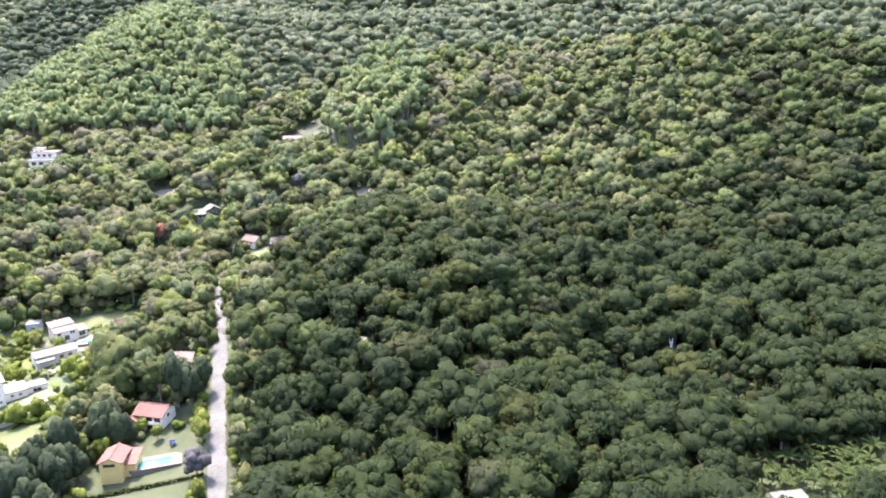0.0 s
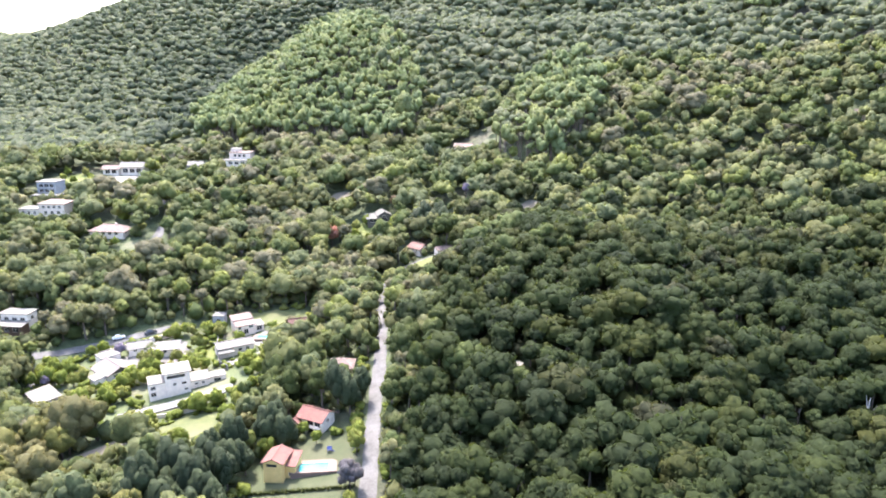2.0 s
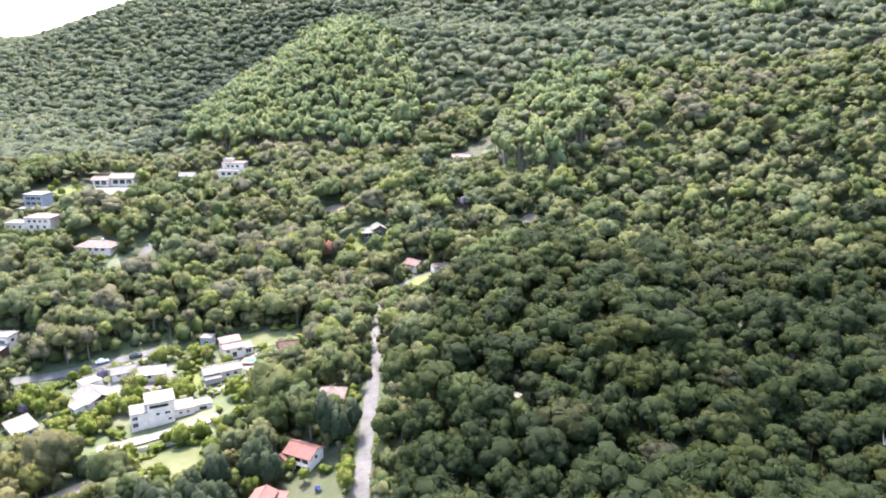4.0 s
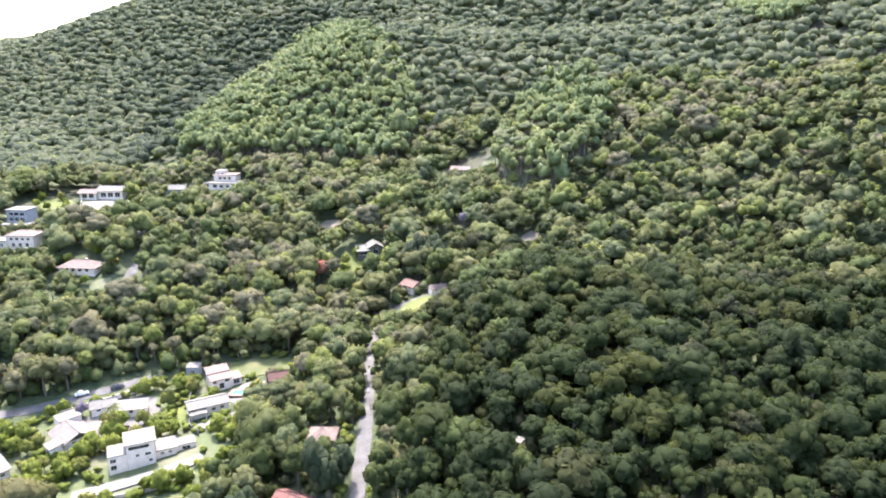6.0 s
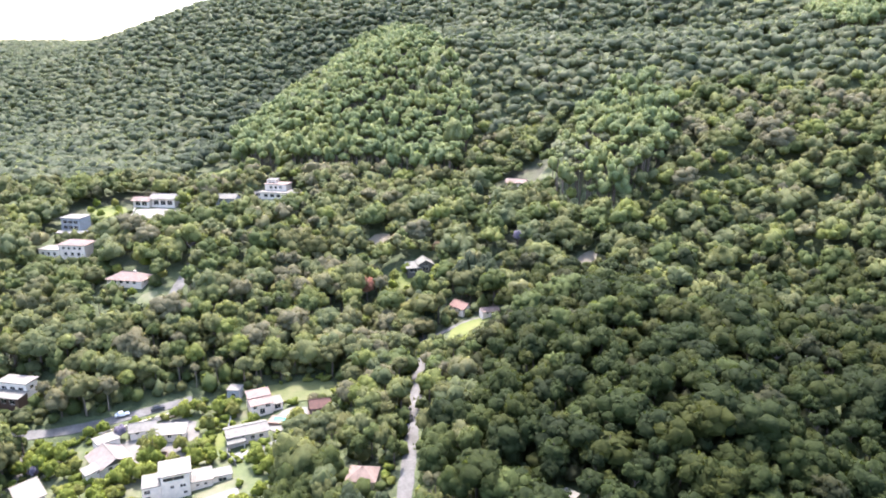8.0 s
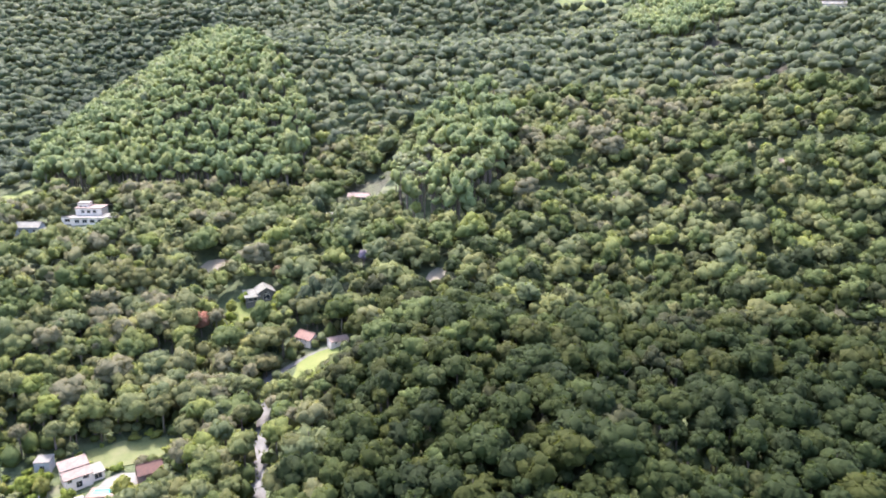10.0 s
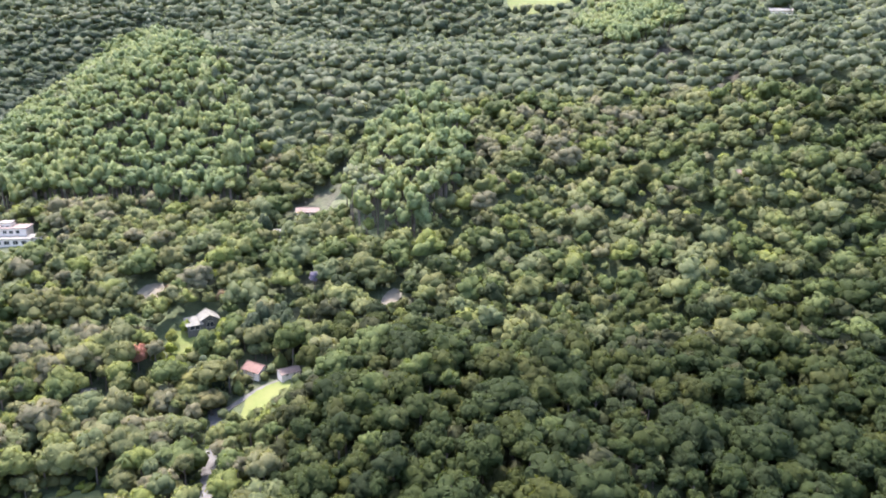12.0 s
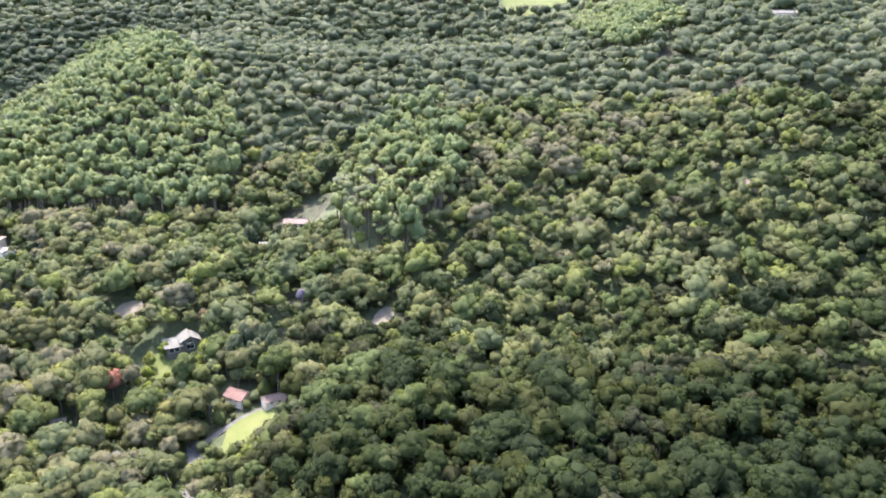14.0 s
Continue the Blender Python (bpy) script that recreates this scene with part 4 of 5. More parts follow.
def crown(seed, masses, tufts, level=1, leaf=0.12, form="dome"):
    """A crown one unit in radius round the origin: several lumpy leaf masses with gaps between them, and sprays of
    leaves standing off them. Returns points, triangles and soft normals."""
    rng = np.random.RandomState(seed)
    v0, f0 = ICO[level]
    P, T, N, off = [], [], [], 0

    def shape(p):
        p = p.copy()
        if form == "dome":
            p[:, 2] *= np.where(p[:, 2] > 0, 0.85, 0.6)
        elif form == "tall":
            p[:, 2] *= 1.3
            p[:, :2] *= 1.0 - 0.08 * np.clip(p[:, 2:3], -1, 2)
        elif form == "cone":
            t = np.clip((p[:, 2:3] + 1) / 2, 0, 1)
            p[:, :2] *= 1.2 * (1 - t) + 0.22
            p[:, 2] *= 1.5
        return p
    golden = math.pi * (3 - math.sqrt(5))
    turn = rng.uniform(0, 6.28)
    centres, sizes = [np.zeros(3)], [0.62 if masses > 1 else 0.9]
    for k in range(masses - 1):
        z = 0.92 - 1.15 * (k + 0.5) / max(1, masses - 1) + rng.uniform(-0.12, 0.12)
        r = math.sqrt(max(0.05, 1 - z * z)) * rng.uniform(0.8, 1.1)
        a = turn + k * golden + rng.uniform(-0.3, 0.3)
        centres.append(np.array([r * math.cos(a), r * math.sin(a), z]) * rng.uniform(0.52, 0.68))
        sizes.append(rng.uniform(0.26, 0.50) * (9 / max(9, masses)) ** 0.45)
    for c, s in zip(centres, sizes):
        ph = rng.uniform(0, 6.28, 6)
        d = v0
        lump = 1 + 0.16 * np.sin(3.7 * d[:, 0] + ph[0]) * np.sin(4.1 * d[:, 1] + ph[1]) + 0.14 * np.sin(6.3 * d[:, 2] + ph[2] + 2 * d[:, 0]) + rng.uniform(-0.2, 0.2, len(d)) * (1.0 if level == 1 else 0.6)
        p = shape(c + d * (s * lump)[:, None])
        fn = np.cross(p[f0[:, 1]] - p[f0[:, 0]], p[f0[:, 2]] - p[f0[:, 0]])
        vn = np.zeros_like(p)
        for k in range(3):
            np.add.at(vn, f0[:, k], fn)
        vn /= np.linalg.norm(vn, axis=1)[:, None] + 1e-9
        dome = p / (np.linalg.norm(p, axis=1)[:, None] + 1e-9)
        vn = vn * 0.75 + dome * 0.35 + np.array([0, 0, 0.12]) + rng.normal(size=vn.shape) * 0.22
        vn /= np.linalg.norm(vn, axis=1)[:, None] + 1e-9
        P.append(p)
        N.append(vn)
        T.append(f0 + off)
        off += len(p)
    if tufts:
        which = rng.randint(0, len(centres), tufts)
        d = rng.normal(size=(tufts, 3))
        d[:, 2] = np.abs(d[:, 2]) * 1.0 - 0.25
        d /= np.linalg.norm(d, axis=1)[:, None]
        cc, ss = np.array(centres)[which], np.array(sizes)[which]
        at = shape(cc + d * (ss * rng.uniform(0.96, 1.16, tufts))[:, None])
        n = d * 0.9 + rng.normal(size=(tufts, 3)) * 0.4 + np.array([0, 0, 0.25])
        n /= np.linalg.norm(n, axis=1)[:, None]
        a = np.cross(n, rng.normal(size=(tufts, 3)))
        a /= np.linalg.norm(a, axis=1)[:, None]
        b = np.cross(n, a)
        s = (leaf * rng.uniform(0.6, 1.35, tufts))[:, None]
        P.append(np.stack([at - a * s, at - b * s * 0.9, at + a * s * 0.8 + b * s * 0.5], 1).reshape(-1, 3))
        k = off + 3 * np.arange(tufts)
        T.append(np.stack([k, k + 1, k + 2], 1))
        soft = d * 0.55 + n * 0.4 + cc * 0.6 + np.array([0, 0, 0.2])
        N.append(np.repeat(soft / np.linalg.norm(soft, axis=1)[:, None], 3, axis=0))
    return np.concatenate(P), np.concatenate(T).astype(np.int64), np.concatenate(N)


def trunk_data(sides=6, limbs=4, seed=0, straight=False):
    """A tapered trunk from 0 to 1 in height, one unit thick at the foot, with limbs in its upper half."""
    rng = np.random.RandomState(seed)
    v, f = [], []

    def tube(p0, p1, r0, r1):
        n = len(v)
        d = np.array(p1) - np.array(p0)
        d = d / np.linalg.norm(d)
        a = np.cross(d, [0.3, 0.9, 0.1])
        a /= np.linalg.norm(a)
        b = np.cross(d, a)
        for p, r in ((p0, r0), (p1, r1)):
            for k in range(sides):
                q = np.array(p) + (a * math.cos(2 * math.pi * k / sides) + b * math.sin(2 * math.pi * k / sides)) * r
                v.append(q)
        for k in range(sides):
            i, j = n + k, n + (k + 1) % sides
            f.extend([(i, j, j + sides), (i, j + sides, i + sides)])
    tube((0, 0, -0.12), (0.01, 0.02, 0.5), 0.030, 0.020)
    tube((0.01, 0.02, 0.5), (0.02, 0.0, 0.9), 0.020, 0.008)
    for k in range(limbs):
        a, h = 2 * math.pi * k / max(1, limbs) + rng.uniform(-0.4, 0.4), rng.uniform(0.42, 0.6)
        reach = 0.08 if straight else rng.uniform(0.16, 0.26)
        tube((0.01, 0.02, h), (reach * math.cos(a), reach * math.sin(a), h + rng.uniform(0.14, 0.26)), 0.012, 0.004)
    return np.array(v), np.array(f, np.int64)


def tri_mesh(name, pts, tris, mat, normals=None, tone=None, smooth=True):
    me = bpy.data.meshes.new(name)
    me.vertices.add(len(pts))
    me.vertices.foreach_set("co", np.ascontiguousarray(pts, np.float32).ravel())
    me.loops.add(len(tris) * 3)
    me.loops.foreach_set("vertex_index", np.ascontiguousarray(tris, np.int32).ravel())
    me.polygons.add(len(tris))
    me.polygons.foreach_set("loop_start", np.arange(0, len(tris) * 3, 3, dtype=np.int32))
    me.polygons.foreach_set("use_smooth", np.full(len(tris), smooth))
    me.materials.append(mat)
    me.update(calc_edges=True)
    if tone is not None:
        me.attributes.new("tree_tone", "FLOAT", "POINT").data.foreach_set("value", np.ascontiguousarray(tone, np.float32))
    if normals is not None:
        me.normals_split_custom_set_from_vertices(np.ascontiguousarray(normals, np.float32))
    return me


def spread(templates, x, y, z, radius, tall, tone, seed):
    """Places the templates at many spots and joins them: points, triangles, normals, tones."""
    rng = np.random.RandomState(seed)
    P, T, N, C, off = [], [], [], [], 0
    which = rng.randint(0, len(templates), len(x))
    for k, (v, f, n) in enumerate(templates):
        s = np.where(which == k)[0]
        if not len(s):
            continue
        a = rng.uniform(0, 2 * np.pi, len(s))
        ca, sa = np.cos(a)[:, None], np.sin(a)[:, None]
        r, h = radius[s][:, None], tall[s][:, None]
        px = (v[None, :, 0] * ca - v[None, :, 1] * sa) * r + x[s][:, None]
        py = (v[None, :, 0] * sa + v[None, :, 1] * ca) * r + y[s][:, None]
        pz = v[None, :, 2] * h + z[s][:, None]
        P.append(np.stack([px, py, pz], 2).reshape(-1, 3))
        N.append(np.stack([n[None, :, 0] * ca - n[None, :, 1] * sa, n[None, :, 0] * sa + n[None, :, 1] * ca, np.broadcast_to(n[None, :, 2], px.shape)], 2).reshape(-1, 3))
        T.append((f[None] + (off + np.arange(len(s)) * len(v))[:, None, None]).reshape(-1, 3))
        C.append(np.repeat(1.0 + np.clip(tone[s], 0, 1), len(v)))
        off += len(s) * len(v)
    return np.concatenate(P), np.concatenate(T), np.concatenate(N), np.concatenate(C)


NEAR_T = [crown(s, 10 + s % 4, 270, leaf=0.105) for s in range(14)]
BROAD_T = [crown(150 + s, 18, 330, leaf=0.07) for s in range(6)]
MID_T = [crown(20 + s, 6, 100, leaf=0.13) for s in range(12)]
FAR_T = [crown(40 + s, 2, 15, leaf=0.2) for s in range(10)]
EUC_T = [crown(60 + s, 6, 56, leaf=0.13, form="dome" if s % 2 else "tall") for s in range(8)]
LOW_T = [crown(70 + s, 1, 16, leaf=0.22) for s in range(8)]
SHRUB_T = [crown(80 + s, 4, 30, leaf=0.14) for s in range(6)]


def inside(x, y, poly):
    hit = np.zeros(len(x), bool)
    for (x0, y0), (x1, y1) in zip(poly, poly[1:] + poly[:1]):
        c = (y0 > y) != (y1 > y)
        with np.errstate(divide="ignore", invalid="ignore"):
            hit ^= c & (x < (x1 - x0) * (y - y0) / (y1 - y0 + 1e-12) + x0)
    return hit


def near_path(x, y, path, reach):
    out = np.zeros(len(x), bool)
    for (x0, y0), (x1, y1) in zip(path, path[1:]):
        dx, dy = x1 - x0, y1 - y0
        t = np.clip(((x - x0) * dx + (y - y0) * dy) / (dx * dx + dy * dy), 0, 1)
        out |= np.hypot(x - x0 - t * dx, y - y0 - t * dy) < reach
    return out


OPEN = [  # lawns, yards and clearings without tall trees
    [(-135, 228), (-125, 237), (-112, 242), (-104, 236), (-108, 226), (-122, 221)],
    [(-168, 156), (-150, 150), (-132, 150), (-119, 146), (-103, 146), (-97, 158), (-100, 182), (-103, 206), (-104, 224), (-120, 223), (-134, 222), (-150, 214), (-170, 192), (-176, 176)],
    [(-80, 118), (-81, 134), (-73, 152), (-72, 158), (-62, 161), (-55, 150), (-49, 136), (-46, 122), (-60, 112)],
    [(-84, 266), (-85, 278), (-78, 285), (-64, 287), (-66, 279), (-73, 267), (-79, 262)],
    [(-119, 299), (-122, 312), (-114, 316), (-106, 311), (-107, 302), (-114, 296)],
    [(-127, 288), (-128, 296), (-119, 296), (-120, 288)],
    [(-45, 321), (-44, 332), (-39, 336), (-34, 334), (-36, 326), (-40, 320)],
    [(-295, 316), (-287, 332), (-272, 336), (-250, 341), (-239, 328), (-252, 311), (-280, 304)],
    [(-290, 392), (-293, 414), (-282, 424), (-270, 420), (-261, 402), (-268, 390)],
    [(20, 682), (15, 716), (45, 754), (88, 716), (84, 678), (50, 672)],
    [(-141.5, 329.5), (-139.5, 339.5), (-132, 340.5), (-128.5, 333), (-134, 327.5)],
    [(-205, 243), (-204, 256), (-194, 260), (-187, 252), (-195, 242)],
    [(-240, 343), (-226, 364), (-196, 370), (-194, 358), (-214, 346), (-226, 338)],
    [(-138, 129), (-131, 141), (-122, 150), (-116, 146), (-127, 134), (-134, 126)],
    [(64, 120), (64, 136), (104, 146), (110, 128), (84, 112)],
]


def free(x, y, gap=3.0):
    ok = np.ones(len(x), bool)
    for path, w in ((MAIN_ROAD[:6], 2.6), (MAIN_ROAD[5:], 0.95), (VILLAGE_ROAD, 3.0), (UPPER_LANE[:3], 2.0), (SPUR, 1.0), (WHITE_LANE, 2.2), (HOUSE_DRIVE, 1.8)):
        ok &= ~near_path(x, y, path, w + gap * 0.7)
    for cx, cy, hw, hd, a, front in FOOTPRINTS:
        u, v = (x - cx) * math.cos(a) + (y - cy) * math.sin(a), -(x - cx) * math.sin(a) + (y - cy) * math.cos(a)
        ok &= ~((np.abs(u) < hw + gap * 0.6) & (v > -hd - (min(front, 5.0) if gap > 2 else gap)) & (v < hd + gap * 0.5))
    return ok


def low_ground(x, y):
    """Where only low trees grow: below houses, lawns and terraces, which stand free towards the open valley."""
    low = np.zeros(len(x), bool)
    spots = [(cx, cy, hw, front + 7.0) for cx, cy, hw, hd, a, front in FOOTPRINTS]
    spots += [(-120, 231, 14, 34), (-109, 156, 10, 24), (-76, 276, 8, 26), (-114, 306, 6, 20), (-40, 328, 4, 15), (-73, 395, 8, 30), (-42, 188, 12, 9), (-121.5, 291, 5, 16), (-136, 334, 5, 13), (-192, 256, 5, 16), (-81, 240, 2.5, 14), (-127, 139, 7, 26), (-250, 326, 11, 45), (-281, 318, 10, 40), (-205, 364, 14, 38), (-277, 402, 10, 45), (-70.5, 332, 3, 10), (-0.5, 297, 2, 8)]
    for cx, cy, hw, reach in spots:
        dx, dy = -8 - cx, 45 - cy
        n = math.hypot(dx, dy)
        along, across = ((x - cx) * dx + (y - cy) * dy) / n, ((x - cx) * dy - (y - cy) * dx) / n
        low |= (along > 0) & (along < reach) & (np.abs(across) < hw + 1.0)
    return low


def hexes(x0, x1, y0, y1, step, seed, jitter=0.42):
    rng = np.random.RandomState(seed)
    xs, ys = np.meshgrid(np.arange(x0, x1, step), np.arange(y0, y1, step * 0.87))
    xs = xs + (np.arange(xs.shape[0]) % 2)[:, None] * step / 2
    x, y = xs.ravel(), ys.ravel()
    return x + rng.uniform(-jitter, jitter, len(x)) * step, y + rng.uniform(-jitter, jitter, len(y)) * step


def in_fan(x, y, left=54, right=41):
    a = np.degrees(np.arctan2(x, y + 25))
    return (a > -left) & (a < right)


EUC_A = [(-290, 436), (-300, 560), (-300, 650), (-262, 662), (-180, 540), (-138, 490), (-126, 452), (-124, 404), (-170, 404), (-204, 398), (-242, 392), (-259, 402), (-268, 424)]
EUC_B = [(-68, 398), (-60, 440), (-46, 474), (-26, 478), (-10, 420), (-13, 386), (-33, 358), (-58, 366)]
EUC_C = [(72, 646), (122, 640), (128, 560), (124, 540), (80, 522), (66, 600)]
# woods left of the plantation whose tones are darkened to paint in cloud shade
SHADED_WOOD = [(-293, 378), (-368, 521), (-390, 650), (-395, 704), (-326, 722), (-219, 672), (-264, 664), (-305, 645), (-310, 588), (-303, 480), (-294, 425)]
GULLY = [(-98, 384), (-96, 404), (-84, 418), (-74, 440), (-70, 470), (-64, 468), (-66, 430), (-70, 400), (-84, 380)]
rng = np.random.RandomState(3)


def stand(x, y):
    """Slow change of the mix of kinds over the woods, from -1 to 1."""
    return (np.sin(x / 31 + 1.3 * np.sin(y / 47)) + np.sin(y / 37 + 1.7 * np.sin(x / 53) + 2.0)) / 2


bands = []      # nearest, middle and farthest woods, each at its own fineness
x, y = hexes(-330, 260, 88, 560, 5.6, 11)
dist = np.hypot(x + 8, y - 40)
keep = in_fan(x, y) & free(x, y) & (dist < 430)
for poly in OPEN + [EUC_A, EUC_B]:
    keep &= ~inside(x, y, poly)
x, y, dist = x[keep], y[keep], dist[keep]
thin = ~(inside(x, y, GULLY) & (rng.rand(len(x)) < 0.8))
x, y, dist = x[thin], y[thin], dist[thin]
radius = np.clip(rng.lognormal(1.30, 0.36, len(x)), 1.8, 7.4)
broad = (rng.rand(len(x)) < 0.06) & free(x, y, 9.0) & ((x > -44) | (y > 236))     # old wide-crowned trees that overtop the rest
radius = np.where(broad, rng.uniform(6.2, 9.0, len(x)), radius)
height = 5.6 + radius * 1.05 + rng.uniform(-2.2, 2.6, len(x)) - np.where(broad, 1.5, 0.0)
# cloud shade over the knoll is painted in as darker tree tones, weighted by dense
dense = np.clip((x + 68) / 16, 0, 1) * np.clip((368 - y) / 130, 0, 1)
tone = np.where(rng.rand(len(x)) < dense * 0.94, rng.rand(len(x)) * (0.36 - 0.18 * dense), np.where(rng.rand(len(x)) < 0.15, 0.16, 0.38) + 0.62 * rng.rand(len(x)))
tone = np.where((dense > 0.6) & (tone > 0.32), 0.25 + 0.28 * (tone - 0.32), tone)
# valley sunlight is put into the tones: lighter left of x -110
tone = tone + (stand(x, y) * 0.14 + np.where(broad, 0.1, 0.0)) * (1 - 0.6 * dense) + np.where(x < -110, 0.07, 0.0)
# cloud shade at the right edge of the mountain, painted as darker tones
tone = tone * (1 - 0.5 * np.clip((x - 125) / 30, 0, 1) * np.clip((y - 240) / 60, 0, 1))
tone = np.where(inside(x, y, SHADED_WOOD), 0.2 + 0.26 * rng.rand(len(x)), tone)
# shade on the knoll's right flank and near foot, also painted into the tones
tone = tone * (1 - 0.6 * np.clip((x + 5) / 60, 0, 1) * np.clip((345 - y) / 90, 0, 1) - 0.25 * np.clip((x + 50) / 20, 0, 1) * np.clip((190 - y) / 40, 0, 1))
low = low_ground(x, y)
radius = np.where(low, np.clip(radius, 1.5, 2.5), radius)
height = np.where(low, 0.8 + radius * rng.uniform(0.9, 1.4, len(x)), height)
# trees standing singly in the valley, as things of their own
valley = (x < -46) & (y < 232) & (x > -215)
order = np.argsort(np.where(valley, dist, 1e9))[:250]
single = np.zeros(len(x), bool)
single[order] = True
single &= valley
near = ((dist < 235) | ((dist < 285) & (x < -30))) & ~single
mid = ~near & ~single
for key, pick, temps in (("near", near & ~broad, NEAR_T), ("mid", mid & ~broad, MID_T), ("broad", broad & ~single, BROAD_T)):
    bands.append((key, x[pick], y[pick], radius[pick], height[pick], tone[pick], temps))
SINGLES = list(zip(x[single], y[single], radius[single], height[single], tone[single]))
x, y = hexes(-1150, 620, 250, 1150, 8.6, 12, 0.5)
dist = np.hypot(x + 8, y - 40)
keep = in_fan(x, y, 50, 35) & free(x, y) & (dist >= 430) & ~low_ground(x, y) & ((y < 800) | (x < -330))
for poly in OPEN + [EUC_A, EUC_B, EUC_C]:
    keep &= ~inside(x, y, poly)
x, y = x[keep], y[keep]
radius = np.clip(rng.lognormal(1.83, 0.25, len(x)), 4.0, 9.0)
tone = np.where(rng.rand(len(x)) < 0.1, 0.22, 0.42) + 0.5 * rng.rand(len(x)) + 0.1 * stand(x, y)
tone = np.where(inside(x, y, SHADED_WOOD), 0.2 + 0.26 * rng.rand(len(x)), tone)
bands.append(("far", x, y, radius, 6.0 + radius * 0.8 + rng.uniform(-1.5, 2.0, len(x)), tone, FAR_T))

LABELS = {"broad": "scattered wide-crowned old trees rising over the forest", "near": "dense broad-leaved forest of mixed greens covering the knoll", "mid": "dense broad-leaved forest on the lower mountain slopes", "far": "unbroken forest canopy on the far mountain sides"}
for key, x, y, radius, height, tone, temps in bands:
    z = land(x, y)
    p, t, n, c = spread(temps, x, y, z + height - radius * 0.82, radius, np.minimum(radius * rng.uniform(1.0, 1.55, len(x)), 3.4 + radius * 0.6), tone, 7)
    wood = tagged(new("forest", tri_mesh("forest", p, t, LEAF_HAZED if key == "far" else LEAF, n, c)), LABELS[key], "forest", kind="stuff")
    if key == "near":
        tv, tf = trunk_data(5, 2, 3)
        p, t, n, c = spread([(tv, tf, tv)], x, y, z, height, height, tone, 8)
        tagged(part("trunks", tri_mesh("trunks", p, t, BARK), wood), kind="stuff")

x, y = hexes(-270, 230, -90, 90, 10.5, 13)
keep = free(x, y)
for poly in OPEN:
    keep &= ~inside(x, y, poly)
x, y = x[keep], y[keep]
radius = np.clip(rng.lognormal(1.6, 0.27, len(x)), 3.0, 7.5)
p, t, n, c = spread(FAR_T, x, y, land(x, y) + 5.5 + radius * 0.3, radius, radius * 1.1, rng.rand(len(x)) * 0.5, 7)
tagged(new("forest", tri_mesh("forest", p, t, LEAF, n, c)), "forest on the slopes at the foot of the valley", "forest", kind="stuff")


# saplings and undergrowth between the tall trees
x, y = hexes(-330, 260, 88, 460, 4.8, 51)
keep = in_fan(x, y) & free(x, y, 1.6) & ((np.hypot(x + 8, y - 40) < 265) | low_ground(x, y))
for poly in OPEN + [EUC_A, EUC_B]:
    keep &= ~inside(x, y, poly)
x, y = x[keep], y[keep]
radius = rng.uniform(1.6, 3.1, len(x))
bx, by = hexes(-330, 260, 88, 460, 3.0, 52)
keep = low_ground(bx, by) & free(bx, by, 1.2)
for poly in OPEN + [EUC_A, EUC_B]:
    keep &= ~inside(bx, by, poly)
x, y, radius = np.r_[x, bx[keep]], np.r_[y, by[keep]], np.r_[radius, rng.uniform(0.9, 1.9, keep.sum())]
# undergrowth right of x -40 takes darker tones, painting the knoll's shade there too
p, t, n, c = spread(LOW_T, x, y, land(x, y) + radius * 0.9, radius, radius * rng.uniform(0.9, 1.8, len(x)), np.where(x > -40, 0.03, 0.32) + rng.rand(len(x)) * np.where(x > -40, 0.25, 0.4), 17)
tagged(new("undergrowth", tri_mesh("undergrowth", p, t, LEAF, n, c)), "leafy saplings and undergrowth below the forest trees", "undergrowth", kind="stuff")


def eucalyptus(poly, step, seed, label, lo, hi):
    xs, ys = [q[0] for q in poly], [q[1] for q in poly]
    x, y = hexes(min(xs), max(xs), min(ys), max(ys), step, seed, 0.35)
    k = inside(x, y, poly) & free(x, y)
    x, y = x[k], y[k]
    r = rng.uniform(2.9, 5.2, len(x))
    h = rng.uniform(lo, hi, len(x))
    z = land(x, y)
    p, t, n, c = spread(EUC_T, x, y, z + h - r * 1.2, r, r * rng.uniform(0.9, 1.25, len(x)), np.clip(0.5 + 0.3 * stand(x * 1.3, y * 1.3) + rng.uniform(-0.4, 0.4, len(x)), 0, 1), seed)
    wood = tagged(new("eucalyptus_plantation", tri_mesh("eucalyptus_plantation", p, t, LEAF_EUC, n, c)), label, "plantation", kind="stuff")
    tv, tf = trunk_data(5, 0, 5, True)
    p, t, n, c = spread([(tv, tf, tv)], x, y, z, h * 0.7, h, np.zeros(len(x)), 8)
    tagged(part("trunks", tri_mesh("trunks", p, t, BARK), wood), kind="stuff")


eucalyptus(EUC_A, 5.4, 21, "even light-green eucalyptus plantation on the hillside", 16, 23)
eucalyptus(EUC_B, 5.2, 22, "group of tall pale-green eucalyptus trees", 15, 24)
eucalyptus(EUC_C, 5.5, 23, "tall trees at the edge of the high meadow", 13, 18)

# trees of their own in the valley: built once in eight forms, then set out
TREE_CROWNS = []
for k in range(8):
    v, f, n = crown(100 + k, 9 + k % 4, 440, level=2, leaf=0.085)
    TREE_CROWNS.append(tri_mesh("crown", v, f, LEAF, n))
DEEP_CROWNS = [tri_mesh("crown", c[0], c[1], LEAF_DEEP, c[2]) for c in (crown(110 + q, 9 + q, 440, level=2, leaf=0.085) for q in range(4))]
GARDEN_CROWNS = []
for k in range(5):
    v, f, n = crown(120 + k, 9 + k % 3, 300, leaf=0.12)
    GARDEN_CROWNS.append(tri_mesh("crown", v, f, LEAF_GARDEN, n))
